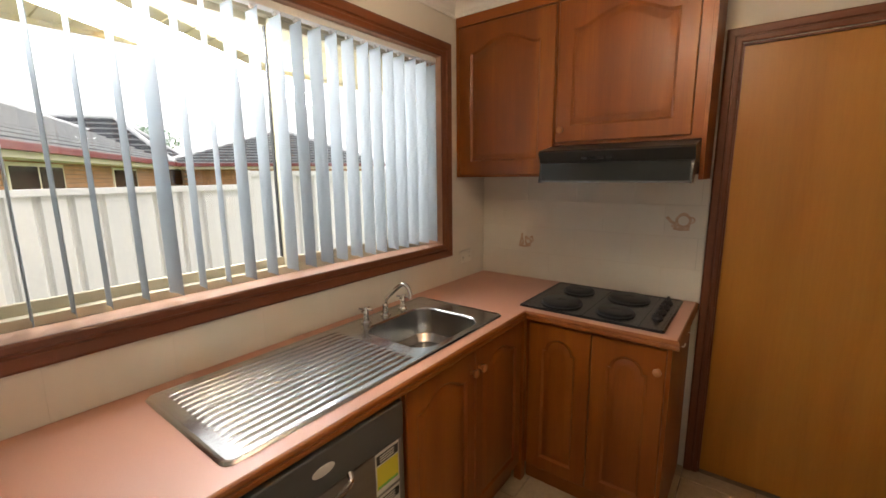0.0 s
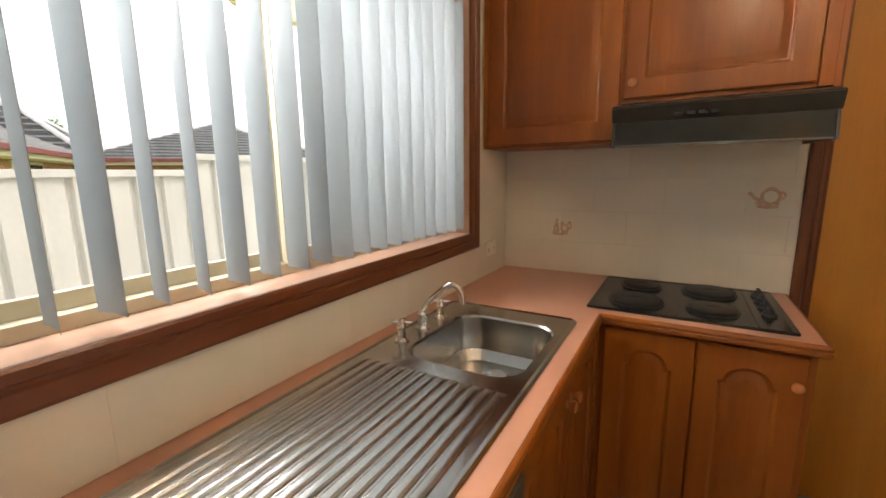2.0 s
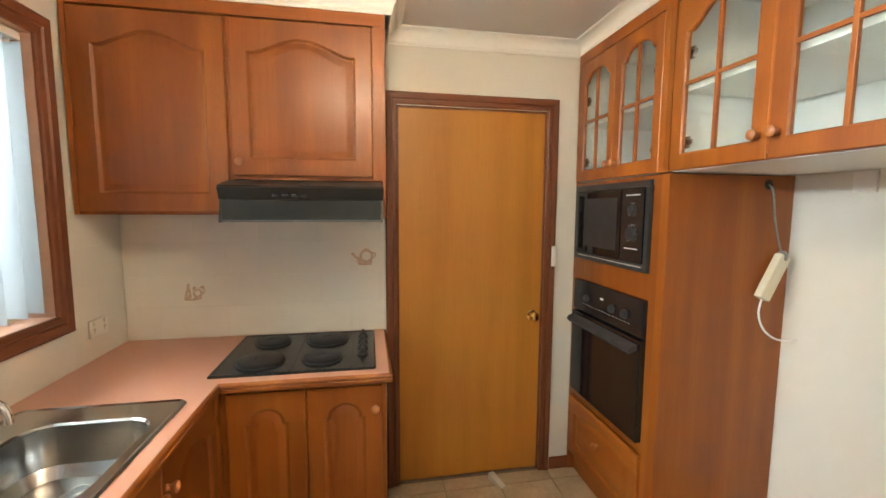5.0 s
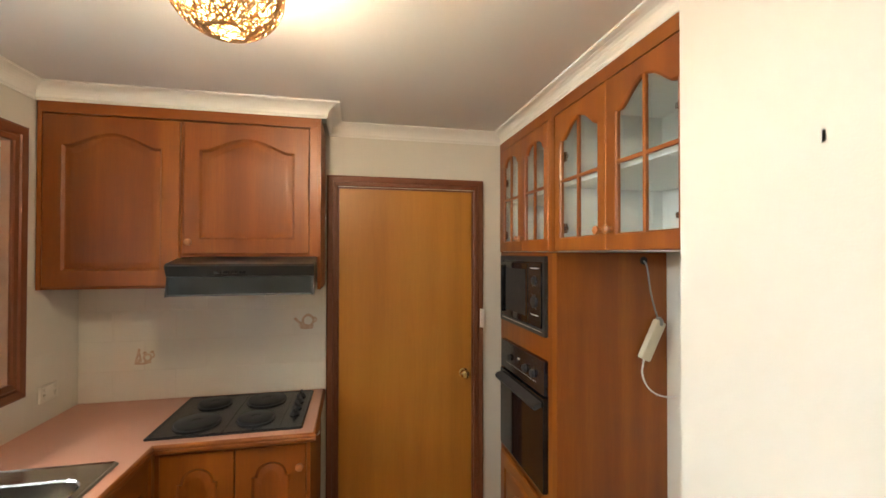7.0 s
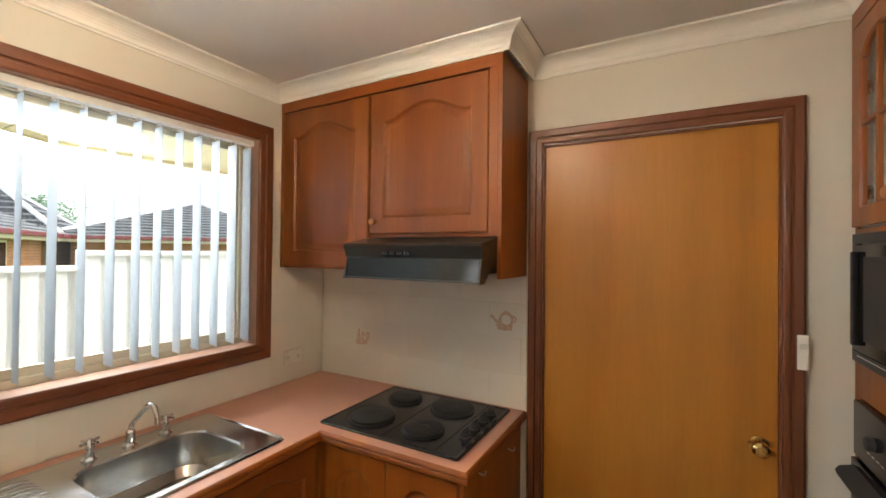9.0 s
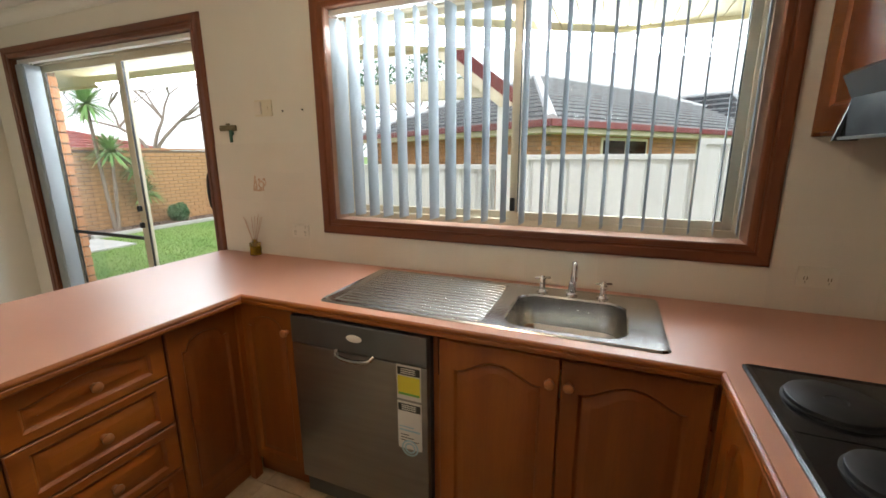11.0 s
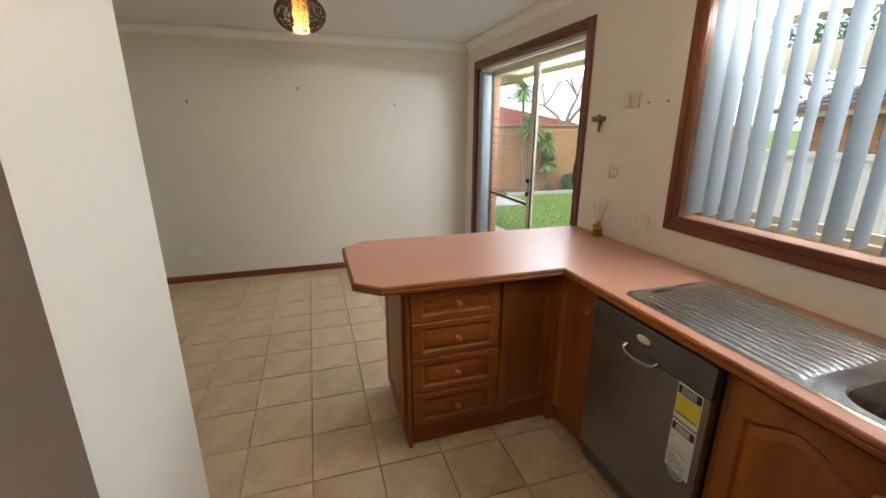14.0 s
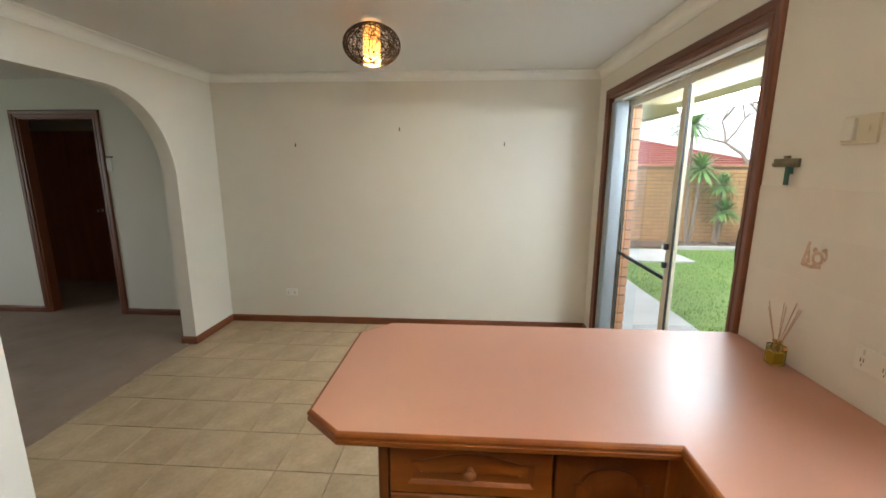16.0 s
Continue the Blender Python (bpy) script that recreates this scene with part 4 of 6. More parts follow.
for a, b in zip(rings, rings[1:]):
    for k in range(len(a)):
        bm.faces.new((a[k], a[(k + 1) % len(a)], b[(k + 1) % len(a)], b[k]))
bm.faces.new(rings[-1]), bm.faces.new(rings[0][::-1])
part("deck", bm, M_BLACK, ck)
part("divider", boxes((-0.53, -0.06, -0.845, -0.838, 0.007, 0.0085), (-0.53, -0.06, -1.078, -1.074, 0.007, 0.0085)), M_BLACK, ck)
for x, y, r in ((-0.415, -0.705, 0.092), (-0.165, -0.705, 0.075), (-0.415, -0.955, 0.078), (-0.165, -0.955, 0.092)):
    bm = bmesh.new()
    lathe(bm, [(r + 0.006, 0.0065), (r + 0.006, 0.010), (r, 0.011), (r, 0.020), (r - 0.004, 0.0225), (0.022, 0.022), (0.020, 0.020), (0, 0.020)], pose(x, y, 0), 40)
    part("hotplate", bm, M_PLATE, ck, "round solid hotplate", smooth=35)
for k in range(4):
    bm = bmesh.new()
    lathe(bm, [(0, 0.007), (0.024, 0.007), (0.022, 0.016), (0.016, 0.018), (0.015, 0.026), (0, 0.026)], pose(-0.13 - 0.085 * k, -1.122, 0), 18)
    kb = part("control_knob", bm, M_BLACKM, ck, smooth=35)
    box(b2 := bmesh.new(), -0.153 - 0.085 * k, -0.107 - 0.085 * k, -1.128, -1.116, 0.024, 0.038, 0.003)
    part("grip", b2, M_BLACKM, kb)

# upper cabinets
uc = thing("wall_cabinet", pose(-0.300, -0.012, 0, 0, 0, R["W"]), "varnished timber wall cabinet with two arched doors above the cooktop", "cabinet", "wall cabinets")
part("body", boxes((0.0, 0.584, 0.0, 0.298, 1.515, 2.37), (0.584, 1.205, 0.0, 0.298, 1.665, 2.37)), M_CAB, uc)
part("side_panel", boxes((1.205, 1.222, -0.018, 0.298, 1.50, 2.37), bev=0.001), M_CAB, uc)
part("head_rail", boxes((0.0, 1.205, -0.019, 0.0, 2.318, 2.37)), M_CABX, uc)
part("underside", boxes((0.584, 1.205, 0.28, 0.298, 1.535, 1.665)), M_CAB, uc)
leaf(uc, 0.020, 1.525, 0.555, 0.785, rise=0.06, side=0.075)
leaf(uc, 0.590, 1.680, 0.575, 0.632, (0.03, 0.055), rise=0.06, side=0.07)
part("end_strip", boxes((1.168, 1.205, -0.018, 0.0, 1.665, 2.318), bev=0.001), M_CAB, uc)
part("end_strip", boxes((0.0, 0.018, -0.018, 0.0, 1.515, 2.318), bev=0.001), M_CAB, uc)

# range hood
hd = thing("range_hood", pose(-0.02, -0.585, 0, 0, 0, R["W"]), "charcoal slide-out range hood below the wall cabinet", "range hood")
bm = bmesh.new()
prism(bm, [(-0.430, 1.578), (-0.452, 1.625), (-0.440, 1.634), (-0.30, 1.660), (0.0, 1.662), (0.0, 1.575), (-0.40, 1.575)][::-1], "x", 0.0, 0.632)
part("canopy", bm, M_HOOD, hd)
bm = bmesh.new()
prism(bm, [(0.0, 1.574), (-0.420, 1.574), (-0.438, 1.50), (-0.430, 1.497), (-0.405, 1.52), (0.0, 1.52)], "x", 0.03, 0.61)
part("body", bm, M_HOOD, hd)
bm = bmesh.new()
prism(bm, [(-0.441, 1.497), (-0.434, 1.577), (-0.429, 1.577), (-0.436, 1.497)], "x", 0.012, 0.62)
part("visor", bm, M_HOODGL, hd, "glossy dark visor")
part("visor_edge", boxes((0.008, 0.624, -0.446, -0.434, 1.490, 1.4965), bev=0.001), M_DWPANEL, hd, "grey metal edge")
for x in (0.003, 0.6205):
    bm = bmesh.new()
    prism(bm, [(-0.453, 1.488), (-0.430, 1.577), (-0.30, 1.577), (-0.41, 1.488)], "x", x, x + 0.0085)
    part("end_cap", bm, M_HOOD, hd)
part("switch", boxes(*[(0.20 + 0.035 * k, 0.225 + 0.035 * k, -0.4465, -0.435, 1.590, 1.601) for k in range(4)]), M_BLACK, hd)
part("underlight", boxes((0.40, 0.50, -0.30, -0.22, 1.514, 1.519)), M_WHITEB, hd)

# tall oven unit
TU = pose(0, TY, 0, 0, 0, R["N"])      # local x runs west, -y faces the room
tu = thing("oven_tower", TU, "tall varnished timber cabinet holding the microwave and the oven", "cabinet", "tall cabinets")
part("side_panel", boxes((0.697, 0.742, -0.004, 0.58, 0.0, 1.688), bev=0.001), M_CAB, tu, "brown timber side panel")
part("side_panel", boxes((0.0, 0.019, -0.004, 0.58, 0.0, 2.37)), M_CAB, tu)
part("face_frame", boxes((0.019, 0.040, -0.003, 0.016, 0.12, 1.688), (0.652, 0.697, -0.003, 0.016, 0.12, 1.688), (0.040, 0.652, -0.0025, 0.016, 1.162, 1.275), (0.040, 0.652, -0.0025, 0.016, 1.672, 1.688), (0.040, 0.652, -0.0025, 0.016, 0.478, 0.525)), M_CAB, tu)
part("body", boxes((0.019, 0.697, 0.017, 0.58, 0.10, 0.50), (0.019, 0.697, 0.5, 0.58, 0.5, 1.68)), M_CAB, tu)
part("kickboard", boxes((0.019, 0.697, 0.03, 0.045, 0.0, 0.10)), M_CABX, tu)
d = part("drawer_front", raised_door(0.62, 0.335, 0.035, 0.06, 0.05), M_CABX, tu, smooth=28)
d.location = (0.038, -0.003, 0.135)
add_knob(d, 0.31, 0.20)

mw = thing("microwave", TU, "black built-in microwave oven with dials, in the tall cabinet", "microwave")
part("trim_frame", boxes((0.036, 0.652, -0.022, -0.004, 1.278, 1.310), (0.036, 0.652, -0.022, -0.004, 1.642, 1.670), (0.036, 0.062, -0.022, -0.004, 1.310, 1.642), (0.628, 0.652, -0.022, -0.004, 1.310, 1.642), bev=0.002), M_BLACKM, mw)
part("body", boxes((0.062, 0.628, -0.014, 0.40, 1.310, 1.642)), M_BLACK, mw)
part("door", boxes((0.066, 0.468, -0.030, -0.014, 1.318, 1.634), bev=0.003), M_OVENGL, mw, "dark glass door")
part("window_frame", boxes((0.155, 0.440, -0.0312, -0.030, 1.355, 1.600)), M_BLACKM, mw)
part("handle", boxes((0.10, 0.118, -0.046, -0.030, 1.335, 1.615), bev=0.004), M_BLACK, mw, "black vertical handle")
part("control_panel", boxes((0.472, 0.624, -0.028, -0.014, 1.318, 1.634), bev=0.002), M_BLACK, mw, "black control panel")
for z, r in ((1.545, 0.022), (1.440, 0.030)):
    bm = bmesh.new()
    lathe(bm, [(0, 0), (r, 0), (r - 0.003, 0.010), (0, 0.012)], pose(0.548, -0.028, z, 90, 0, 0), 20)
    kb = part("dial", bm, M_BLACKM, mw, smooth=35)
    bm = bmesh.new()
    for k in range(11):
        a = radians(-60 + 30 * k)
        p = Vector((0.548 + math.cos(a) * (r + 0.008), -0.0285, z + math.sin(a) * (r + 0.008)))
        box(bm, p.x - 0.0015, p.x + 0.0015, p.y, p.y + 0.0004, p.z - 0.0015, p.z + 0.0015)
    part("dial_marks", bm, M_CAP, kb)
for b in ((0.50, 0.60, -0.0286, -0.028, 1.607, 1.611), (0.505, 0.595, -0.0286, -0.028, 1.372, 1.376), (0.08, 0.62, -0.0225, -0.022, 1.298, 1.3005)):
    part("printed_line", boxes(b), M_WHITE, mw)

ov = thing("wall_oven", TU, "black built-in wall oven with dark glass door in tall cabinet", "oven")
part("body", boxes((0.060, 0.648, -0.004, 0.48, 0.53, 1.158)), M_BLACK, ov)
part("control_panel", boxes((0.056, 0.652, -0.024, -0.004, 0.995, 1.160), bev=0.003), M_BLACK, ov, "black control panel")
part("door", boxes((0.056, 0.652, -0.030, -0.004, 0.528, 0.985), bev=0.004), M_OVENGL, ov, "dark glass oven door")
bm = bmesh.new()
prism(bm, [(-0.030, 0.965), (-0.062, 0.955), (-0.072, 0.940), (-0.066, 0.925), (-0.052, 0.930), (-0.030, 0.940)], "x", 0.075, 0.633)
part("handle", bm, M_BLACKM, ov, "long black handle", smooth=40)
for x in (0.20, 0.43, 0.53):
    bm = bmesh.new()
    lathe(bm, [(0, 0), (0.021, 0), (0.018, 0.016), (0, 0.018)], pose(x, -0.024, 1.075, 90, 0, 0), 18)
    part("control_knob", bm, M_BLACKM, ov, smooth=35)
part("badge", boxes((0.325, 0.350, -0.0255, -0.024, 1.095, 1.105)), M_WHITE, ov)
part("printed_marks", boxes(*[(0.16 + 0.03 * k, 0.175 + 0.03 * k, -0.0245, -0.024, 1.038, 1.040) for k in range(14)]), M_GROUT, ov)

# glazed cabinets over the tower and over the fridge space
gc = thing("glazed_cabinet", TU, "varnished timber cabinet with two glazed doors above the microwave", "cabinet", "glazed cabinets")
part("body", boxes((0.019, 0.716, 0.565, 0.58, 1.692, 2.37), (0.698, 0.716, 0.0, 0.565, 1.692, 2.37), (0.019, 0.698, 0.0, 0.565, 1.692, 1.710), (0.019, 0.698, 0.0, 0.565, 2.352, 2.37), (0.019, 0.024, 0.0, 0.565, 1.71, 2.352)), M_WHITEB, gc, "white melamine inside")
part("face_frame", boxes((0.019, 0.034, -0.018, 0.0, 1.692, 2.37), (0.686, 0.7175, -0.018, 0.0, 1.692, 2.37), (0.034, 0.686, -0.018, 0.0, 2.318, 2.37), (0.352, 0.374, -0.0175, 0.016, 1.712, 2.318)), M_CAB, gc)
part("shelf", boxes((0.025, 0.697, 0.03, 0.56, 1.99, 2.005)), M_WHITEB, gc)
leaf(gc, 0.036, 1.695, 0.322, 0.62, (0.298, 0.07), rise=0.05, glazed=True, side=0.045, y=0.0)
leaf(gc, 0.362, 1.695, 0.322, 0.62, (0.024, 0.07), rise=0.05, glazed=True, side=0.045, y=0.0)
fc = thing("glazed_cabinet", TU, "varnished timber cabinet with two glazed doors above the fridge space", "cabinet", "glazed cabinets")
part("body", boxes((0.719, 1.572, 0.565, 0.58, 1.692, 2.37), (0.719, 0.735, 0.0, 0.565, 1.692, 2.37), (1.556, 1.572, 0.0, 0.565, 1.692, 2.37), (0.735, 1.556, 0.0, 0.565, 1.692, 1.710), (0.735, 1.556, 0.0, 0.565, 2.352, 2.37)), M_WHITEB, fc, "white melamine inside and underside")
part("face_frame", boxes((0.7185, 0.745, -0.018, 0.0, 1.692, 2.37), (1.548, 1.5725, -0.018, 0.0, 1.692, 2.37), (0.745, 1.548, -0.018, 0.0, 2.318, 2.37), (1.136, 1.158, -0.0175, 0.016, 1.712, 2.318)), M_CAB, fc)
part("shelf", boxes((0.736, 1.555, 0.03, 0.56, 1.99, 2.005)), M_WHITEB, fc)
leaf(fc, 0.748, 1.695, 0.398, 0.62, (0.368, 0.075), rise=0.07, glazed=True, side=0.052)
leaf(fc, 1.150, 1.695, 0.396, 0.62, (0.028, 0.075), rise=0.07, glazed=True, side=0.052)


# ---------- blinds ----------


def slat_mesh(h, w=0.089, sag=0.005):
    bm = bmesh.new()
    pts = [(-w / 2 + w * k / 4, sag * (1 - (k / 2 - 1) ** 2)) for k in range(5)]
    f = [[bm.verts.new((v + o, u, z)) for u, v in pts] for o in (0.0, 0.0009) for z in (0, h)]
    a0, a1, b0, b1 = f
    for k in range(4):
        bm.faces.new((a0[k], a0[k + 1], a1[k + 1], a1[k])), bm.faces.new((b0[k + 1], b0[k], b1[k], b1[k + 1]))
        bm.faces.new((a0[k + 1], a0[k], b0[k], b0[k + 1])), bm.faces.new((a1[k], a1[k + 1], b1[k + 1], b1[k]))
    for k in (0, 4):
        bm.faces.new((a0[k], a1[k], b1[k], b0[k]))
    return bm


def blind(name, label, rail, z0, z1, slats):
    """A headrail and its vertical slats: rows of x, y, degrees."""
    t = thing(name, Matrix(), label, "blind")
    x0, x1 = rail
    part("headrail", boxes((x0, x1, 0.030, 0.072, z1 + 0.012, z1 + 0.040), bev=0.003), M_WHITE, t, "white headrail")
    me = None
    for x, y, a in slats:
        if me is None:
            s = part("slat", slat_mesh(z1 - z0), M_SLAT, t, "pale grey fabric slat", smooth=60)
            me = s.data
        else:
            s = new("slat", me)
            s.parent = t
            tagged(s, "pale grey fabric slat")
        s.location, s.rotation_euler = (x, y, z0), (0, 0, radians(-a))
    clip = boxes((-0.006, 0.006, -0.004, 0.004, 0, 0.014))
    cm = None
    for x, y, a in slats:
        if cm is None:
            c = part("carrier", clip, M_WHITE, t)
            cm = c.data
        else:
            c = new("carrier", cm)
            c.parent = t
        c.location = (x, y, z1 - 0.001)
    return t


rng = random.Random(5)
turns = [20, 4, 3, 5, 4, -6, 9, 14, 3, 4, 4, 6, 2, 5, 5, 6, 8, 9, 9, 10, 10, 12]
blind("vertical_blind", "pale grey vertical blind with partly turned slats in the kitchen window", (WX0 + 0.003, WX1 - 0.003), WZ0 + 0.022, WZ1 - 0.042,
      [(-2.231 + 0.0853 * k - 0.0043 * max(0, k - 14) + rng.uniform(-0.003, 0.003), 0.054, turns[k] + rng.uniform(-1, 1)) for k in range(22)])
blind("vertical_blind", "pale grey vertical blind drawn aside at the sliding door", (SX0 + 0.003, SX1 - 0.003), 0.02, SZ1 - 0.042,
      [(SX0 + 0.022 + 0.013 * k, 0.050 - 0.001 * k, rng.uniform(-4, 4)) for k in range(9)] + [(SX0 + 0.135, 0.057, 3), (SX0 + 0.095, 0.002, 84)])

# ---------- wall tiles ----------


def wall_tiles(name, m, u0, u1, z0, rows, first, skip, label, bedding=None):
    """Glazed tiles, 0.3 by 0.157, in a stretcher bond over a bed of grout; local x along the wall, -y into the room."""
    bed = structure(name, boxes((u0, u1, -0.003, 0.0, z0, z0 + rows * 0.157)), bedding or M_GROUT, label)
    bed.matrix_world = m
    cache = {}
    for r in range(rows):
        off = first + (0.15 if r % 2 else 0.0)
        k = math.floor((u0 - off) / 0.3)
        while off + k * 0.3 < u1:
            a, b = max(u0, off + k * 0.3) + 0.0001, min(u1, off + (k + 1) * 0.3) - 0.0001
            k += 1
            east = name == "splashback_east"
            g = 0.0012 if east else 0.00004
            za, zb = z0 + r * 0.157 + g, z0 + (r + 1) * 0.157 - g
            if b - a < 0.01 or skip(a, b, za, zb):
                continue
            key = round(b - a, 4)
            if key not in cache:
                bm = bmesh.new()
                w, h, e = b - a, zb - za, 0.0005 if east else 0.00006
                lo = [bm.verts.new(p) for p in ((0, -0.003, 0), (w, -0.003, 0), (w, -0.003, h), (0, -0.003, h))]
                hi = [bm.verts.new(p) for p in ((e, -0.0045, e), (w - e, -0.0045, e), (w - e, -0.0045, h - e), (e, -0.0045, h - e))]
                bm.faces.new(hi)
                for j in range(4):
                    bm.faces.new((lo[j], lo[(j + 1) % 4], hi[(j + 1) % 4], hi[j]))
                t = part("wall_tile", bm, M_TILE, bed)
                cache[key] = t.data
            else:
                t = new("wall_tile", cache[key])
                t.parent = bed
            t.location = (a, 0, za)
    return bed


MX_W = pose(0, 0, 0, 0, 0, R["W"])
wall_tiles("splashback_east", MX_W, 0.006, 1.238, 0.902, 4, 0.16, lambda a, b, c, d: False, "cream glazed wall tiles in a stretcher bond behind the cooktop")
wall_tiles("splashback_north_low", Matrix(), -2.345, -0.362, 0.902, 1, -3.05, lambda a, b, c, d: False, "cream glazed wall tiles below the window", M_TILE)
wall_tiles("splashback_north", Matrix(), -3.085, -2.345, 0.902, 4, -3.05, lambda a, b, c, d: False, "cream glazed wall tiles beside the sliding door", M_TILE)
wall_tiles("splashback_corner", Matrix(), -0.362, -0.006, 0.902, 4, -0.35, lambda a, b, c, d: False, "cream glazed wall tiles beside the window", M_TILE)


def motif(kind, m, s, label):
    """A printed picture on a tile, laid on as thin brown shapes."""
    bm = bmesh.new()
    def blob(cx, cz, rx, rz, seed):
        q = random.Random(seed)
        ph = q.uniform(0, 6)
        ring = [bm.verts.new((cx + rx * math.cos(a) * (1 + 0.15 * math.sin(3 * a + ph)), -0.0056, cz + rz * math.sin(a) * (1 + 0.12 * math.cos(4 * a + ph)))) for a in [2 * math.pi * k / 14 for k in range(14)]]
        bm.faces.new(ring)
    def stroke(pts, w):
        for (x0, z0), (x1, z1) in zip(pts, pts[1:]):
            d = Vector((x1 - x0, z1 - z0)).normalized() * w * 1.5
            bm.faces.new([bm.verts.new((x, -0.0056, z)) for x, z in ((x0 - d.y, z0 + d.x), (x1 - d.y, z1 + d.x), (x1 + d.y, z1 - d.x), (x0 + d.y, z0 - d.x))])
    arc = lambda cx, cz, r, a0, a1, n=12: [(cx + r * math.cos(radians(a0 + (a1 - a0) * k / n)), cz + r * math.sin(radians(a0 + (a1 - a0) * k / n))) for k in range(n + 1)]
    if kind == "pot":
        stroke(arc(0.012, 0.006, 0.030, 0, 360, 20), 0.0045)
        stroke(arc(0.044, 0.010, 0.014, -80, 90), 0.003)
        stroke([(-0.062, 0.022), (-0.048, 0.008), (-0.034, -0.006), (-0.018, -0.012)], 0.005)
        stroke([(-0.004, 0.036), (0.012, 0.042), (0.028, 0.036)], 0.003)
        stroke([(-0.03, -0.032), (0.0, -0.037), (0.04, -0.033)], 0.005)
        for k, p in enumerate([(-0.026, -0.022, 0.013, 0.009), (0.0, -0.025, 0.015, 0.008), (0.03, -0.024, 0.014, 0.007), (0.012, 0.043, 0.006, 0.004)]):
            blob(*p, k)
    else:
        stroke([(-0.040, -0.03), (-0.032, 0.0), (-0.026, 0.030), (-0.020, 0.0), (-0.014, -0.03)], 0.0035)
        stroke([(-0.026, 0.03), (-0.022, 0.040)], 0.004)
        stroke(arc(0.016, -0.008, 0.018, 0, 360, 16), 0.004)
        stroke(arc(0.032, 0.004, 0.016, -60, 110), 0.003)
        stroke([(-0.004, 0.010), (0.002, 0.024), (0.010, 0.016)], 0.003)
        stroke([(-0.045, -0.036), (-0.01, -0.040), (0.034, -0.032)], 0.004)
        for k, p in enumerate([(-0.028, -0.024, 0.010, 0.010), (0.012, -0.030, 0.014, 0.007), (0.040, 0.022, 0.008, 0.007)]):
            blob(*p, k)
    for v in bm.verts:
        v.co.x *= s
        v.co.z *= s
    for i, f in enumerate(bm.faces):
        for v in f.verts:
            v.co.y -= 0.00002 * (i % 9)
    return solid("tile_print", bm, M_MOTIF, label, "tile print", "tile prints", m=m)


motif("jugs", pose(0, -0.308, 1.133, 0, 0, R["W"]), 1.0, "faded brown print of two jugs on a wall tile")
motif("pot", pose(0, -1.130, 1.291, 0, 0, R["W"]), 1.0, "faded brown print of a teapot on a wall tile")
motif("jugs", pose(-2.775, 0, 1.312), 1.05, "faded brown print of two jugs near the sliding door")

# ---------- small things in the rooms ----------


def pendant(x, y, m_wick, label, r, hgt, seed=1, core=True):
    """A flattened ball of woven cane round a lit paper cylinder, close below the ceiling."""
    zc = CEIL - hgt - 0.03
    t = thing("ceiling_light", pose(x, y, zc), label, "ceiling light", "ceiling lights")
    bm = bmesh.new()
    lathe(bm, [(0, hgt + 0.029), (0.055, hgt + 0.029), (0.055, hgt + 0.013), (0.04, hgt + 0.005), (0, hgt + 0.004)], seg=24)
    part("canopy", bm, M_WHITE, t, "white ceiling plate", smooth=35)
    q = random.Random(seed)
    bm = bmesh.new()
    for k in range(150 if core is None else 80):
        ax = Vector((q.gauss(0, 1), q.gauss(0, 1), q.gauss(0, 0.55))).normalized()
        u = ax.orthogonal().normalized()
        v = ax.cross(u)
        off = q.uniform(-0.45, 0.45)
        rr = math.sqrt(1 - off * off)
        ph, wob = q.uniform(0, 6), q.uniform(0.0, 0.06)
        pts = []
        for j in range(27):
            a = 2 * math.pi * j / 26
            p = ax * (off + wob * math.sin(2 * a + ph)) + (u * math.cos(a) + v * math.sin(a)) * rr
            p.normalize()
            if abs(p.z) > 0.93:
                p = Vector((p.x, p.y, 0)).normalized() * 0.367 + Vector((0, 0, math.copysign(0.93, p.z)))
            pts.append(Vector((p.x * r, p.y * r, p.z * hgt)))
        tube(bm, pts, 0.0016, 3)
    tagged(part("woven_shade", bm, m_wick, t, "open woven cane shade"), "", "", "", "stuff")
    bm = bmesh.new()
    if core is None:
        bm.free()
        bm = bmesh.new()
        lathe(bm, [(0, 0.035), (0.016, 0.036), (0.016, hgt + 0.01), (0, hgt + 0.01)], seg=16)
        part("lamp_holder", bm, M_WHITE, t, "white lamp holder", smooth=40)
        return t
    rings = []
    for z in (-hgt * 0.9, hgt * 0.9):
        rings.append([bm.verts.new((r * 0.30 * math.cos(2 * math.pi * k / 28), r * 0.30 * math.sin(2 * math.pi * k / 28), z)) for k in range(28)])
    for k in range(28):
        bm.faces.new((rings[0][k], rings[0][(k + 1) % 28], rings[1][(k + 1) % 28], rings[1][k]))
    part("inner_shade", bm, M_SHADE, t, "lit paper cylinder", smooth=True)
    for z in (-hgt * 0.91, hgt * 0.91):
        bm = bmesh.new()
        tube(bm, [(r * 0.305 * math.cos(a), r * 0.305 * math.sin(a), z) for a in [2 * math.pi * k / 24 for k in range(25)]], 0.002, 5)
        part("ring", bm, M_DARKMET, t)
    bm = bmesh.new()
    lathe(bm, [(0, -hgt * 0.8), (0.022, -hgt * 0.76), (0.029, -hgt * 0.6), (0.024, -hgt * 0.4), (0.014, -hgt * 0.2), (0.012, 0.0), (0, 0.0)], seg=16)
    part("bulb", bm, M_BULB, t, "glowing bulb", smooth=40)
    return t


pendant(-1.455, -1.108, M_WICKERLIT, "woven cane ceiling light, lit gold, in the kitchen", 0.128, 0.110, 3, None)
pendant(-3.912, -1.742, M_WICKER, "dark woven cane ceiling light, lit, in the dining room", 0.166, 0.118, 9)


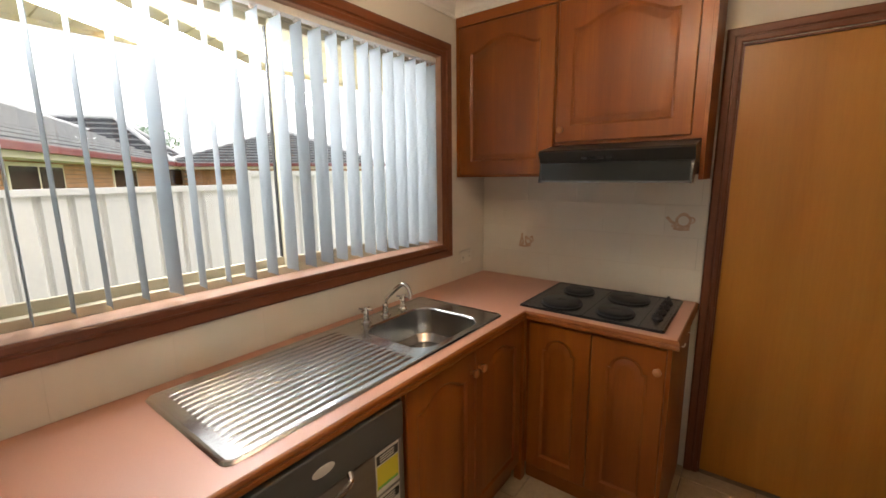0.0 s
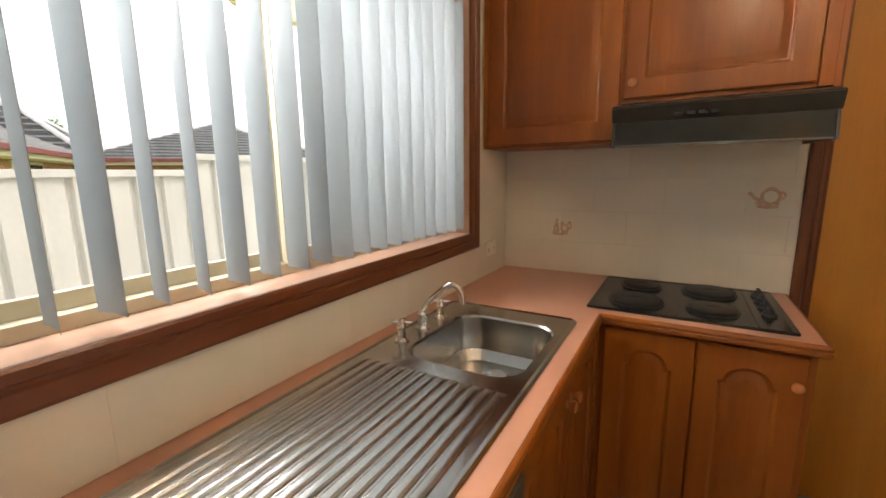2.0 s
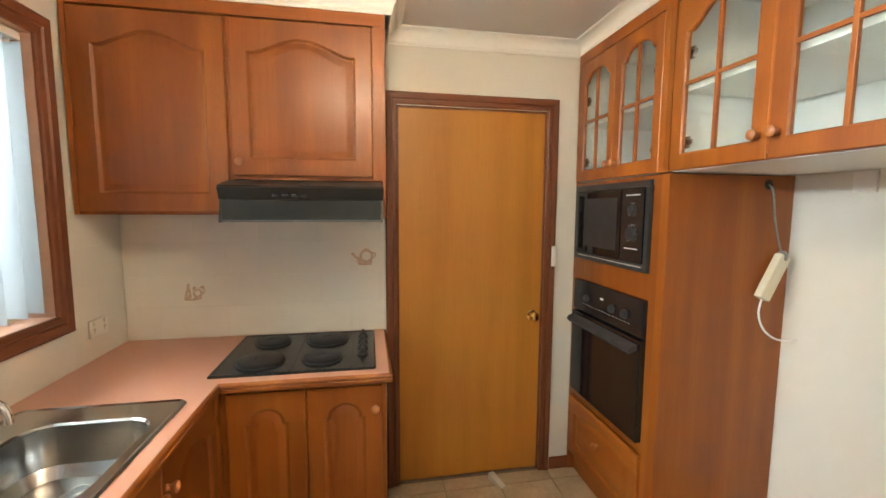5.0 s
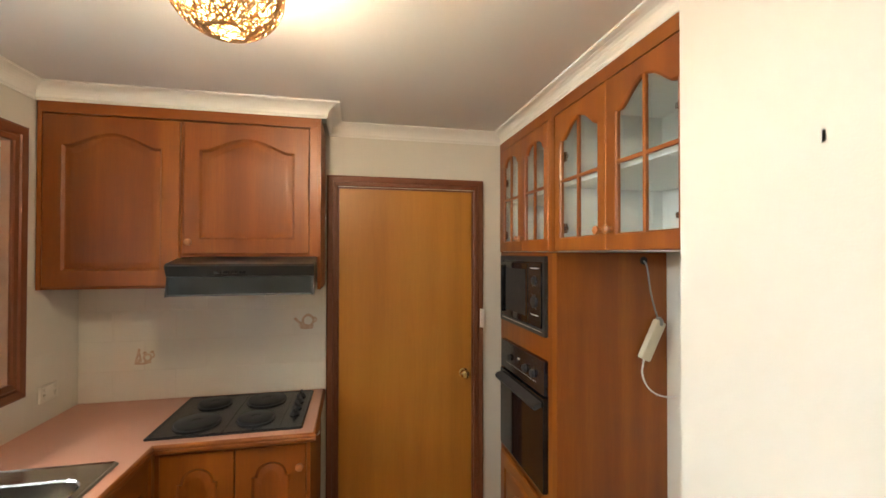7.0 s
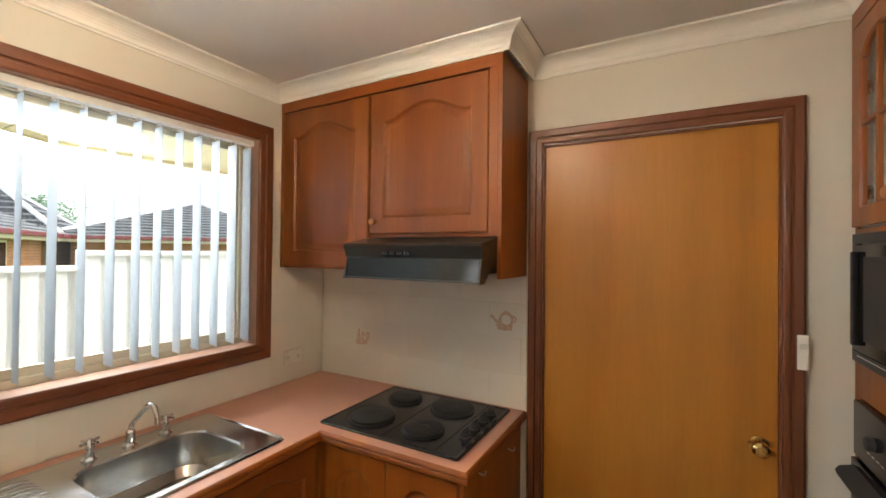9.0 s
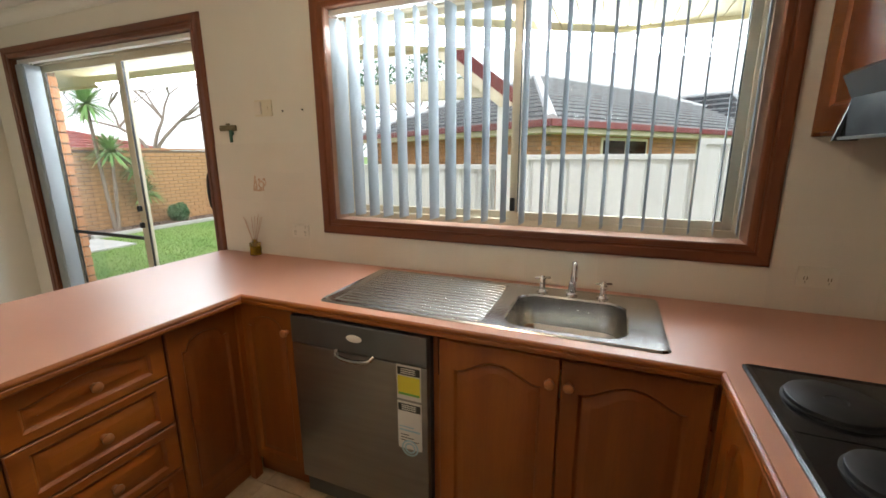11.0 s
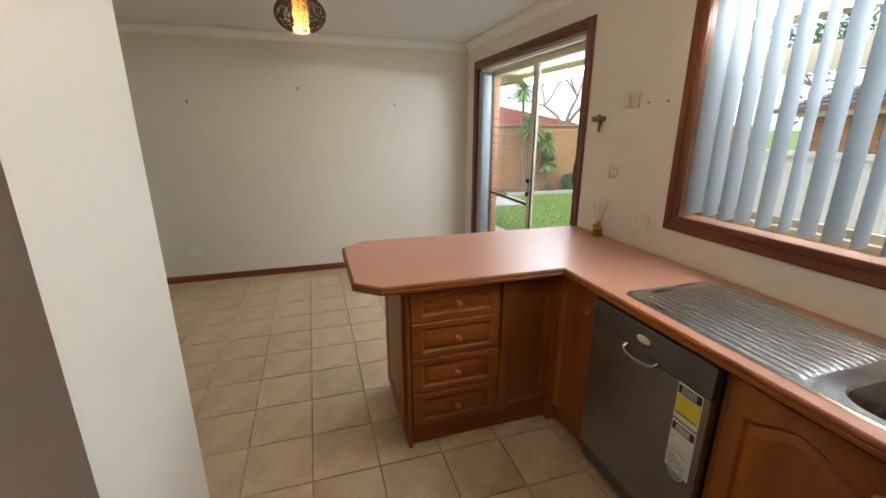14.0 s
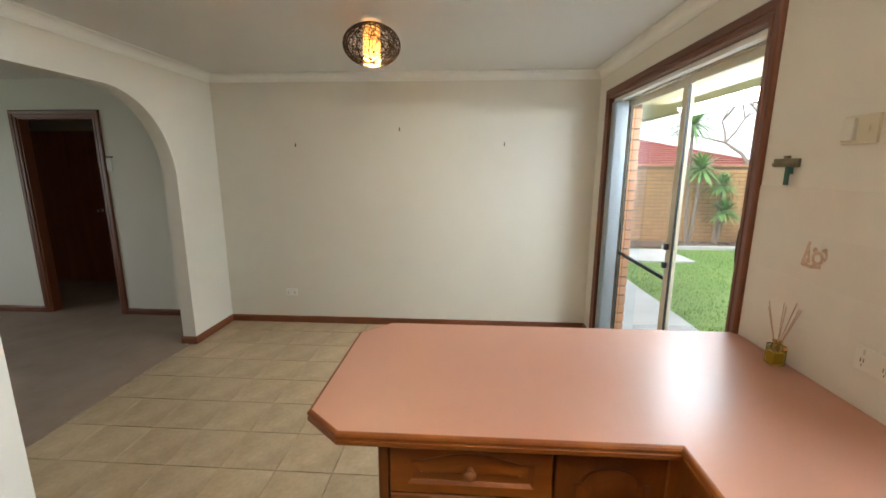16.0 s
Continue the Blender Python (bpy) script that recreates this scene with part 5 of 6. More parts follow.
def plate(name, m, w, h, label, category, material=M_WHITE, holes=(), rocker=()):
    t = thing(name, m, label, category)
    part("plate", boxes((-w / 2, w / 2, -0.009, 0.0, -h / 2, h / 2), bev=0.003), material, t)
    for x, z in holes:
        part("socket", boxes((x - 0.006, x - 0.003, -0.0095, -0.009, z - 0.004, z + 0.008), (x + 0.003, x + 0.006, -0.0095, -0.009, z - 0.004, z + 0.008), (x - 0.0012, x + 0.0012, -0.0095, -0.009, z - 0.016, z - 0.008)), M_KEYMET, t)
    for x, z in rocker:
        part("rocker", boxes((x - 0.006, x + 0.006, -0.014, -0.009, z - 0.009, z + 0.009), bev=0.002), material, t)
    return t


D2 = dict(holes=((-0.034, -0.006), (0.034, -0.006)), rocker=((-0.034, 0.022), (0.034, 0.022)))
plate("power_outlet", pose(-2.50, -0.006, 1.055), 0.116, 0.074, "cream double power outlet beside the window", "power outlet", M_PLATEC, **D2)
plate("power_outlet", pose(-0.225, -0.006, 1.034), 0.116, 0.074, "cream double power outlet in the corner by the cooktop", "power outlet", M_PLATEC, **D2)
plate("power_outlet", pose(FARX, -2.97, 0.326, 0, 0, R["E"]), 0.116, 0.074, "white double power outlet above the dining room skirting", "power outlet", **D2)
plate("power_outlet", pose(LX, -4.10, 0.32, 0, 0, R["E"]), 0.116, 0.074, "white power outlet in the living room", "power outlet", **D2)
plate("light_switch", pose(-0.021, -2.180, 1.282, 0, 0, R["W"]), 0.030, 0.115, "narrow white light switch on the door architrave", "light switch", rocker=((0, 0.02),))
ds = plate("intercom", pose(-2.69, -0.001, 1.712), 0.118, 0.085, "cream double switch plate with a grey cover", "light switch", M_CREAMPL, rocker=((0.03, 0.0),))
part("cover", boxes((-0.052, -0.008, -0.020, -0.009, -0.033, 0.033), bev=0.003), M_GROUT, ds, "grey cover")
th = plate("thermostat", pose(LX, -4.83, 1.60, 0, 0, R["E"]), 0.05, 0.12, "white wall control with a dark hook above", "thermostat")
part("hook", boxes((-0.03, 0.05, -0.02, -0.001, 0.075, 0.088), bev=0.003), M_DARKMET, th)

kr = thing("key_rack", pose(-2.962, 0, 1.612), "bronze key-shaped key rack with a green key tag", "key rack")
part("back", boxes((-0.062, 0.060, -0.012, 0.0, -0.012, 0.020), bev=0.004), M_KEYMET, kr)
part("crest", boxes((-0.01, 0.012, -0.014, -0.001, 0.020, 0.030), bev=0.002), M_KEYMET, kr)
for k in range(4):
    bm = bmesh.new()
    tube(bm, [(-0.045 + 0.03 * k, -0.012, 0.0), (-0.045 + 0.03 * k, -0.024, -0.006), (-0.045 + 0.03 * k, -0.026, 0.004)], 0.002, 5)
    part("hook", bm, M_KEYMET, kr)
M_TAG = surface("green_tag", (0.02, 0.08, 0.05), (0.04, 0.12, 0.08), 20, 0.5)
part("tag", boxes((0.022, 0.044, -0.026, -0.020, -0.075, -0.008), (0.026, 0.052, -0.022, -0.016, -0.035, -0.010), bev=0.003), M_TAG, kr, "green key tag")

rd = thing("reed_diffuser", pose(-2.806, -0.050, CT), "small yellow glass reed diffuser on the worktop", "reed diffuser")
M_YGL = glass("yellow_glass", 0.05, (0.95, 0.82, 0.25))
M_OIL = surface("yellow_oil", (0.55, 0.40, 0.03), (0.62, 0.46, 0.05), 5, 0.15)
part("bottle", boxes((-0.023, 0.023, -0.023, 0.023, 0.001, 0.078), bev=0.006), M_YGL, rd, "square yellow glass bottle")
part("oil", boxes((-0.019, 0.019, -0.019, 0.019, 0.006, 0.052), bev=0.004), M_OIL, rd)
bm = bmesh.new()
lathe(bm, [(0.013, 0.078), (0.013, 0.088), (0.016, 0.089), (0.016, 0.092), (0.010, 0.092), (0.010, 0.078)], seg=16)
part("neck", bm, M_YGL, rd, smooth=35)
q = random.Random(4)
for k in range(8):
    a = q.uniform(0, 6.28)
    bm = bmesh.new()
    tube(bm, [(-0.010 * math.cos(a), -0.010 * math.sin(a), 0.012), (0.055 * math.cos(a), min(0.034, 0.055 * math.sin(a)), 0.225 + q.uniform(-0.01, 0.015))], 0.0016, 5)
    part("reed", bm, M_MOTIF, rd, "thin brown reed")

for y, z in ((-0.841, 1.802), (-1.826, 1.938), (-2.833, 1.795)):
    bm = bmesh.new()
    tube(bm, smooth_path([(FARX, y, z + 0.012), (FARX + 0.012, y, z + 0.008), (FARX + 0.014, y, z - 0.008), (FARX + 0.006, y, z - 0.014), (FARX + 0.005, y, z - 0.006)], 3), 0.003, 6)
    box(bm, FARX, FARX + 0.003, y - 0.005, y + 0.005, z - 0.01, z + 0.018)
    solid("picture_hook", bm, M_DARKMET, "small dark picture hook on the dining room wall", "hook", "picture hooks", 40)
for x, z in ((-2.563, 1.693), (-2.432, 1.694)):
    bm = bmesh.new()
    lathe(bm, [(0, 0), (0.005, 0), (0.004, 0.006), (0, 0.007)], pose(x, -0.001 if z > 1.6 else -0.006, z, 90, 0, 0), 8)
    solid("wall_screw", bm, M_DARKMET, "small dark screw head in the wall", "screw", "wall screws")
bm = bmesh.new()
box(bm, -0.006, 0.006, -0.004, 0.0, 0.004, 0.028, 0.001)
tube(bm, smooth_path([(0, -0.004, 0.012), (0, -0.010, -0.010), (0, -0.022, -0.022), (0, -0.030, -0.012)], 4), 0.0038, 7)
solid("wall_hook", bm, M_DWSTEEL, "small bronze hook on the white wall end", "hook", "", 40, m=pose(-1.900, -2.25, 1.885) @ Matrix.Diagonal((0.7, 0.6, 1.0, 1)))
bm = bmesh.new()
prism(bm, [(0, 0), (0.11, 0), (0.11, 0.006), (0.0, 0.035)], "y", -0.018, 0.018)
solid("door_wedge", bm, M_GROUT, "small tan door wedge on the floor tiles", "door stop", m=pose(-0.03, -1.83, 0.001, 0, 0, 205))

# loose power board hanging on the side of the tower, with its cords and an outlet behind
pb = thing("power_board", Matrix(), "white power board hanging by its cord in the fridge space", "power board")
bd = part("board", boxes((-0.026, 0.026, -0.018, 0.018, -0.10, 0.10), bev=0.008), M_CREAMPL, pb, "long off-white power board", smooth=40)
bd.matrix_local = pose(-0.775, -2.787, 1.272, 0, 0, 90) @ pose(0, 0, 0, 0, -27, 0)
bm = bmesh.new()
tube(bm, smooth_path([(-0.742, -2.770, 1.650), (-0.760, -2.775, 1.62), (-0.765, -2.79, 1.50), (-0.770, -2.815, 1.40), (-0.775, -2.824, 1.375)], 6), 0.004, 7)
part("cord", bm, M_DWSTEEL, pb, "grey cord", smooth=60)
bm = bmesh.new()
lathe(bm, [(0, 0), (0.016, 0.0), (0.021, 0.012), (0.020, 0.03), (0.010, 0.045), (0, 0.046)], pose(-0.775, -2.826, 1.335), 14)
part("plug", bm, M_DWSTEEL, pb, "grey plug", smooth=40)
bm = bmesh.new()
tube(bm, smooth_path([(-0.775, -2.744, 1.182), (-0.775, -2.735, 1.12), (-0.78, -2.755, 1.06), (-0.785, -2.80, 1.02), (-0.795, -2.85, 1.005), (-0.81, -2.893, 1.01)], 6), 0.0042, 7)
part("cord", bm, M_WHITE, pb, "white cord", smooth=60)
bm = bmesh.new()
tube(bm, [(-0.742, -2.770, 1.650), (-0.7435, -2.770, 1.650)], 0.02, 16)
solid("cable_hole", bm, M_SEAL, "round cable hole in the timber side panel", "cable hole")
plate("power_outlet", pose(-0.995, -2.898, 1.650, 0, 0, R["N"]), 0.075, 0.075, "old white power outlet high in the fridge space", "power outlet")
bm = bmesh.new()
tube(bm, smooth_path([(-0.95, -2.904, 1.682), (-0.98, -2.910, 1.686), (-1.06, -2.906, 1.678)], 5), 0.003, 6)
solid("wall_cable", bm, M_DWSTEEL, "short grey cable above the outlet", "cable")

# ---------- floor tiles, last of the rooms ----------
fl = bpy.data.objects["floor"]


def floor_tiles():
    px, py, x0, y0 = 0.3125, 0.3100, -2.286, -0.934
    s = 0.0014
    def tile(w, h, name="floor_tile"):
        bm = bmesh.new()
        e = 0.0018
        lo = [bm.verts.new(p) for p in ((s, s, -0.008), (w - s, s, -0.008), (w - s, h - s, -0.008), (s, h - s, -0.008))]
        hi = [bm.verts.new(p) for p in ((s + e, s + e, 0), (w - s - e, s + e, 0), (w - s - e, h - s - e, 0), (s + e, h - s - e, 0))]
        bm.faces.new(hi)
        for j in range(4):
            bm.faces.new((lo[j], lo[(j + 1) % 4], hi[(j + 1) % 4], hi[j]))
        return part(name, bm, M_FTILE, fl)
    cache = {}
    q = random.Random(8)
    for i in range(-11, 9):
        for j in range(-10, 4):
            a, b = max(x0 + i * px, FARX), min(x0 + (i + 1) * px, 0.0)
            c, d = max(y0 + j * py, -3.688), min(y0 + (j + 1) * py, 0.0)
            if b - a < 0.02 or d - c < 0.02:
                continue
            if (c > -0.56 and a > -2.9) or (a > -0.55 and (c > -1.2 or d < -2.4)) or (a > -1.57 and d < -2.95) or (a > -2.17 and b < -1.58 and d < -2.24) or (d < -2.24 and a > -2.1 and b < -1.6):
                continue
            key = (round(b - a, 3), round(d - c, 3))
            if key in cache:
                t = new("floor_tile", cache[key])
                t.parent = fl
            else:
                t = tile(b - a, d - c)
                cache[key] = t.data
            t.location = (a, c, q.uniform(-0.0005, 0.0005))


floor_tiles()


# ---------- outdoors ----------
structure("ground", boxes((-400, 400, -400, 400, GROUND - 0.5, GROUND - 0.02)), M_LAWN, "lawn")
structure("patio_slab", boxes((-9.2, 2.0, 0.30, 1.35, GROUND - 0.3, GROUND + 0.02), (-2.6, 3.0, 1.35, 2.5, GROUND - 0.3, GROUND + 0.018), bev=0.01), M_CONC, "pale concrete slab")
structure("path", boxes((-10.4, -9.2, 0.6, 3.1, GROUND - 0.3, GROUND + 0.015)), M_CONC, "concrete path")
structure("garden_bed", boxes((-11.36, -10.62, 1.2, 12.5, GROUND - 0.3, GROUND + 0.03)), M_MULCH, "bark mulch garden bed")
structure("bed_edging", boxes((-10.62, -10.50, 3.1, 12.5, GROUND - 0.3, GROUND + 0.06), bev=0.01), M_CONC, "concrete bed edging")
q = random.Random(2)
bm = bmesh.new()
for k in range(900):
    x, y, r = q.uniform(-11.3, -10.65), q.uniform(2.6, 8.5), q.uniform(0.015, 0.04)
    c = Vector((x, y, GROUND + 0.03))
    p = [bm.verts.new(c + Vector((q.uniform(-r, r), q.uniform(-r, r), q.uniform(0, r)))) for _ in range(4)]
    for t in ((0, 1, 2), (0, 2, 3), (0, 3, 1), (1, 3, 2)):
        bm.faces.new([p[i] for i in t])
tagged(link("mulch_chips", bm, M_MULCH), "scattered bark chips", "mulch", "", "stuff")

verts, faces = [], []
q = random.Random(12)
for k in range(26000):
    x = -6 - 4.5 * q.random() ** 0.8 if k % 5 else q.uniform(-6.5, -4.6)
    y = q.uniform(1.4, 7.5)
    if x < -9.2 and y < 3.1:
        continue
    h, a, w = q.uniform(0.02, 0.05), q.uniform(0, 3.14), q.uniform(0.004, 0.008)
    dx, dy = math.cos(a) * w, math.sin(a) * w
    lx, ly = q.uniform(-0.02, 0.02), q.uniform(-0.02, 0.02)
    n = len(verts)
    z = GROUND - 0.021
    verts += [(x - dx, y - dy, z), (x + dx, y + dy, z), (x + lx, y + ly, z + h)]
    faces.append((n, n + 1, n + 2))
me = bpy.data.meshes.new("grass")
me.from_pydata(verts, [], faces)
me.materials.append(M_GRASS)
tagged(new("grass", me), "short green lawn grass", "grass", "", "stuff")

# own eaves and brick skin
structure("outer_wall", boxes((-5.8, SX0 - 0.035, 0.115, 0.165, GROUND, 2.6), (SX1 + 0.02, WX0 - 0.02, 0.115, 0.27, GROUND, 2.6), (WX1 + 0.02, 0.6, 0.115, 0.27, GROUND, 2.6), (WX0 - 0.02, WX1 + 0.02, 0.115, 0.27, GROUND, WZ0 - 0.01),
                                (-5.8, 0.6, 0.18, 0.27, WZ1 + 0.03, 2.6)), M_MORTAR)
eave = structure("eave_soffit", boxes((-7.0, 3.0, 0.17, 0.86, 2.143, 2.150)), M_SOFFIT, "cream board eave lining")
board = part("soffit_board", boxes((0.0, 0.104, 0.171, 0.859, 2.134, 2.143), bev=0.002), M_SOFFIT, eave)
for k in range(1, 44):
    t = new("soffit_board", board.data)
    t.parent = eave
    t.location.x = -5.2 + 0.110 * k
board.location.x = -5.2
structure("fascia", boxes((-7.0, 3.0, 0.86, 0.88, 2.115, 2.30)), M_SOFFIT, "cream fascia")
structure("eave_gutter", boxes((-7.0, 3.0, 0.881, 0.99, 2.20, 2.31)), M_GUTTER, "red gutter")
structure("own_roof", boxes((-7.0, 3.0, -9.0, 0.94, 2.62, 2.66), (-7.0, 3.0, 0.1, 0.94, 2.31, 2.33)), M_RTILE)
structure("patio_end_beam", boxes((-6.25, -6.15, 1.0, 5.5, 2.42, 2.75), (-6.25, -3.4, 5.4, 5.5, 2.42, 2.75)), M_CREAM, "cream patio roof beam")
structure("patio_beam", boxes((-3.75, -2.046, 2.40, 2.46, 2.03, 2.16)), M_CREAM, "cream patio beam")


def brick_skin(name, m, u0, u1, z0, z1, mt, th, label, near=None, bl=0.23, bh=0.076, j=0.010):
    """Bricks with recessed joints; local x along the wall, -y outward. Those within near are parts, the rest one mesh."""
    # The bed's dark colour paints the shade of the joints.
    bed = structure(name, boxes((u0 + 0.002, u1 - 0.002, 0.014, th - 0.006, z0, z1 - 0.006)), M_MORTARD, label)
    bed.matrix_world = m
    cache, V, F = {}, [], []
    rows = int((z1 - z0) / (bh + j))
    q = random.Random(len(name))
    for r in range(rows):
        off = -(bl + j) / 2 * (r % 2)
        k = 0
        while True:
            a, b = u0 + off + k * (bl + j), u0 + off + k * (bl + j) + bl
            k += 1
            if a >= u1:
                break
            a, b = max(a, u0), min(b, u1)
            if b - a < 0.03:
                continue
            z, w = z0 + r * (bh + j) + j / 2, b - a
            if near and near[0] < (a + b) / 2 < near[1]:
                key = round(w, 3)
                if key not in cache:
                    t = part("brick", boxes((0, w, 0, th, 0, bh)), mt, bed)
                    cache[key] = t.data
                else:
                    t = new("brick", cache[key])
                    t.parent = bed
                t.location = (a, q.uniform(-0.002, 0.002), z)
            else:
                n = len(V)
                V += [(x, y, zz) for x in (a, b) for y in (0, th) for zz in (z, z + bh)]
                F += [tuple(n + i for i in f) for f in ((0, 1, 3, 2), (4, 6, 7, 5), (0, 4, 5, 1), (2, 3, 7, 6), (0, 2, 6, 4), (1, 5, 7, 3))]
    if V:
        me = bpy.data.meshes.new("bricks")
        me.from_pydata(V, [], F)
        me.materials.append(mt)
        o = new("brick_rest", me)
        o.parent = bed
        tagged(o, "", "", "", "stuff")
    return bed


brick_skin("garden_wall", pose(-11.36, 0, GROUND - 0.02, 0, 0, 90), 1.6, 13.0, 0.0, 1.78, M_BRICKP, 0.11, "orange brick garden wall", near=(3.6, 6.4), bh=0.071, j=0.015)
structure("wall_capping", boxes((-11.49, -11.34, 1.6, 13.0, 1.615, 1.655), bev=0.004), M_BRICKP, "brick capping")
brick_skin("brick_return", pose(SX0 - 0.035, 0.17, GROUND, 0, 0, 90), 0.0, 0.11, 0.0, 2.28, M_BRICK, 0.5, "brick edge beside the sliding door", near=(-1, 1), bh=0.072, j=0.014)

# side gate and light roof edge near the path
sf = thing("side_fence", pose(-9.75, 0, GROUND), "brown paling side fence beside the path", "fence")
for k in range(13):
    part("paling", boxes((-0.01, 0.01, 0.2 + 0.13 * k, 0.325 + 0.13 * k, 0.02, 1.55)), M_GATE, sf)
part("post", boxes((-0.03, 0.03, 1.86, 1.92, 0, 1.60), bev=0.004), M_CREAM, sf, "cream post")
part("rail", boxes((-0.03, 0.04, 0.15, 1.95, 1.56, 1.61), bev=0.004), M_WHITE, sf, "white rail")

# metal fence
fe = thing("metal_fence", pose(0, 2.55, GROUND), "off-white ribbed steel boundary fence", "fence")


def fence_bay(x0, x1, h):
    bm = bmesh.new()
    step = (x1 - x0 - 0.04) / max(1, round((x1 - x0) / 0.19))
    pts, x = [], x0 + 0.02
    while x < x1 - 0.03:
        pts += [(x, 0.0), (x + step * 0.60, 0.0), (x + step * 0.68, 0.028), (x + step * 0.80, 0.028), (x + step * 0.88, 0.0)]
        x += step
    lo = [[bm.verts.new((u, v + o, z)) for u, v in pts] for z in (0.02, h - 0.03) for o in (0.0, 0.003)]
    for k in range(len(pts) - 1):
        bm.faces.new((lo[0][k], lo[0][k + 1], lo[2][k + 1], lo[2][k]))
        bm.faces.new((lo[1][k + 1], lo[1][k], lo[3][k], lo[3][k + 1]))
    part("panel", bm, M_FENCE, fe, "ribbed steel sheet")
    part("rail", boxes((x0, x1, -0.022, 0.045, h - 0.05, h), bev=0.004), M_FENCE, fe, "top rail")
    part("post", boxes((x0 - 0.028, x0 + 0.028, -0.024, 0.047, 0, h + 0.004), bev=0.003), M_FENCE, fe)


fence_bay(-4.45, -2.05, 1.36 - GROUND)
fence_bay(-2.05, -0.215, 1.462 - GROUND)
for a in (-0.215, 2.15, 4.5, 6.9):
    fence_bay(a, a + 2.36, 1.59 - GROUND)

# open gable with a red barge, on white posts by the fence
ga = thing("gable_pergola", Matrix(), "cream half-gable frame with a red barge board on a white post", "pergola")
part("post", boxes((-2.045, -1.965, 2.40, 2.47, GROUND, 2.10), bev=0.004), M_WHITE, ga, "white post")
for s, nm in ((1, "barge_board"),):
    bm = bmesh.new()
    xa, xb, za, zb = -3.56, -3.56 + s * 1.70, 3.22, 1.93
    prism(bm, [(xa, za), (xb, zb), (xb, zb + 0.14), (xa, za + 0.14)], "y", 2.37, 2.40)
    part(nm, bm, M_GUTTER, ga, "red barge board")
    bm = bmesh.new()
    prism(bm, [(xa, za - 0.11), (xb - s * 0.15, zb - 0.01), (xb, zb), (xa, za)], "y", 2.372, 2.398)
    part("rafter", bm, M_CREAM, ga, "cream rafter")


def hip_house(m, L, W, z0, z1, rise, over, tile, label, near=None, brick=True, cap=M_CAP, win=()):
    """A brick house with a hipped tile roof laid course by course, a gutter and pale hip caps. Local x along the front, y to the back; the front's corner is the origin of the eaves."""
    h = thing("house", m, label, "house")
    wm = M_BRICK
    # Joint shade is painted here too, by the dark mortar behind the bricks.
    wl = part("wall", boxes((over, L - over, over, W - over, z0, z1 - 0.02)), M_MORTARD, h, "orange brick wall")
    BV, BF = [], []
    for c in range(int(1.9 / 0.086)):
        zb = z1 - 0.03 - 0.086 * (c + 1)
        for u0, u1, along in ((over, L - over, True), (over, W - over, False)):
            u = u0 + (0.12 if c % 2 else 0.0)
            while u + 0.23 < u1:
                m0 = len(BV)
                for zz in (zb, zb + 0.072):
                    if along:
                        BV += [(u, over - 0.012, zz), (u + 0.226, over - 0.012, zz), (u + 0.226, over, zz), (u, over, zz)]
                    else:
                        BV += [(over - 0.012, u, zz), (over - 0.012, u + 0.226, zz), (over, u + 0.226, zz), (over, u, zz)]
                BF += [tuple(m0 + i for i in f) for f in ((0, 1, 5, 4), (4, 5, 6, 7), (0, 3, 2, 1), (0, 4, 7, 3), (1, 2, 6, 5))]
                u += 0.24
    bmh = bpy.data.meshes.new("bricks")
    bmh.from_pydata(BV, [], BF)
    bmh.materials.append(wm)
    bo = new("brick_rest", bmh)
    bo.parent = wl
    tagged(bo, "courses of orange bricks", "", "", "stuff")
    part("eave_board", boxes((0.05, L - 0.05, 0.05, W - 0.05, z1 - 0.17, z1 - 0.015)), M_CREAM, h, "cream eave")
    for a, b, c, d in ((-0.08, L + 0.08, -0.08, 0.04), (-0.08, L + 0.08, W - 0.04, W + 0.08), (-0.08, 0.04, 0.04, W - 0.04), (L - 0.04, L + 0.08, 0.04, W - 0.04)):
        part("gutter", boxes((a, b, c, d, z1 - 0.08, z1 + 0.04), bev=0.01), M_GUTTER, h, "red gutter")
    for a, b in win:
        wi = part("window", boxes((a, b, over - 0.04, over - 0.002, z1 - 1.5, z1 - 0.2), bev=0.005), M_CREAM, h, "cream window frame")
        part("pane", boxes((a + 0.06, (a + b) / 2 - 0.03, over - 0.046, over - 0.041, z1 - 1.44, z1 - 0.26), ((a + b) / 2 + 0.03, b - 0.06, over - 0.046, over - 0.041, z1 - 1.44, z1 - 0.26)), M_OVENGL, wi)
    half = W / 2
    ang = math.atan2(rise, half)
    faces4 = [((0, 0), (1, 0), (0, 1), L), ((L, W), (-1, 0), (0, -1), L), ((L, 0), (0, 1), (-1, 0), W), ((0, W), (0, -1), (1, 0), W)]
    V, F = [], []
    q = random.Random(3)
    sl = math.hypot(half, rise)
    n = int(sl / 0.32)
    for (ox, oy), (ux, uy), (nx, ny), ln in faces4:
        for r in range(n + 1):
            d0, d1 = r * 0.32 / sl * half, min((r + 1.12) * 0.32 / sl * half, half)
            k = int(ln / 0.30) + 1
            for c in range(k):
                a = c * 0.30 + (0.15 if r % 2 else 0)
                b = a + 0.292
                a, b = max(a, d0), min(b, ln - d0)
                if b - a < 0.05:
                    continue
                p = []
                for (u, d, up) in ((a, d0, 0.075), (b, d0, 0.075), (b, d1, 0.018), (a, d1, 0.018), (a, d0, 0.0), (b, d0, 0.0)):
                    uu = max(min(u, ln - d), d)
                    jit = 0.0
                    p.append((ox + ux * uu + nx * d, oy + uy * uu + ny * d, z1 + 0.01 + d * rise / half + up + jit))
                m0 = len(V)
                V += p
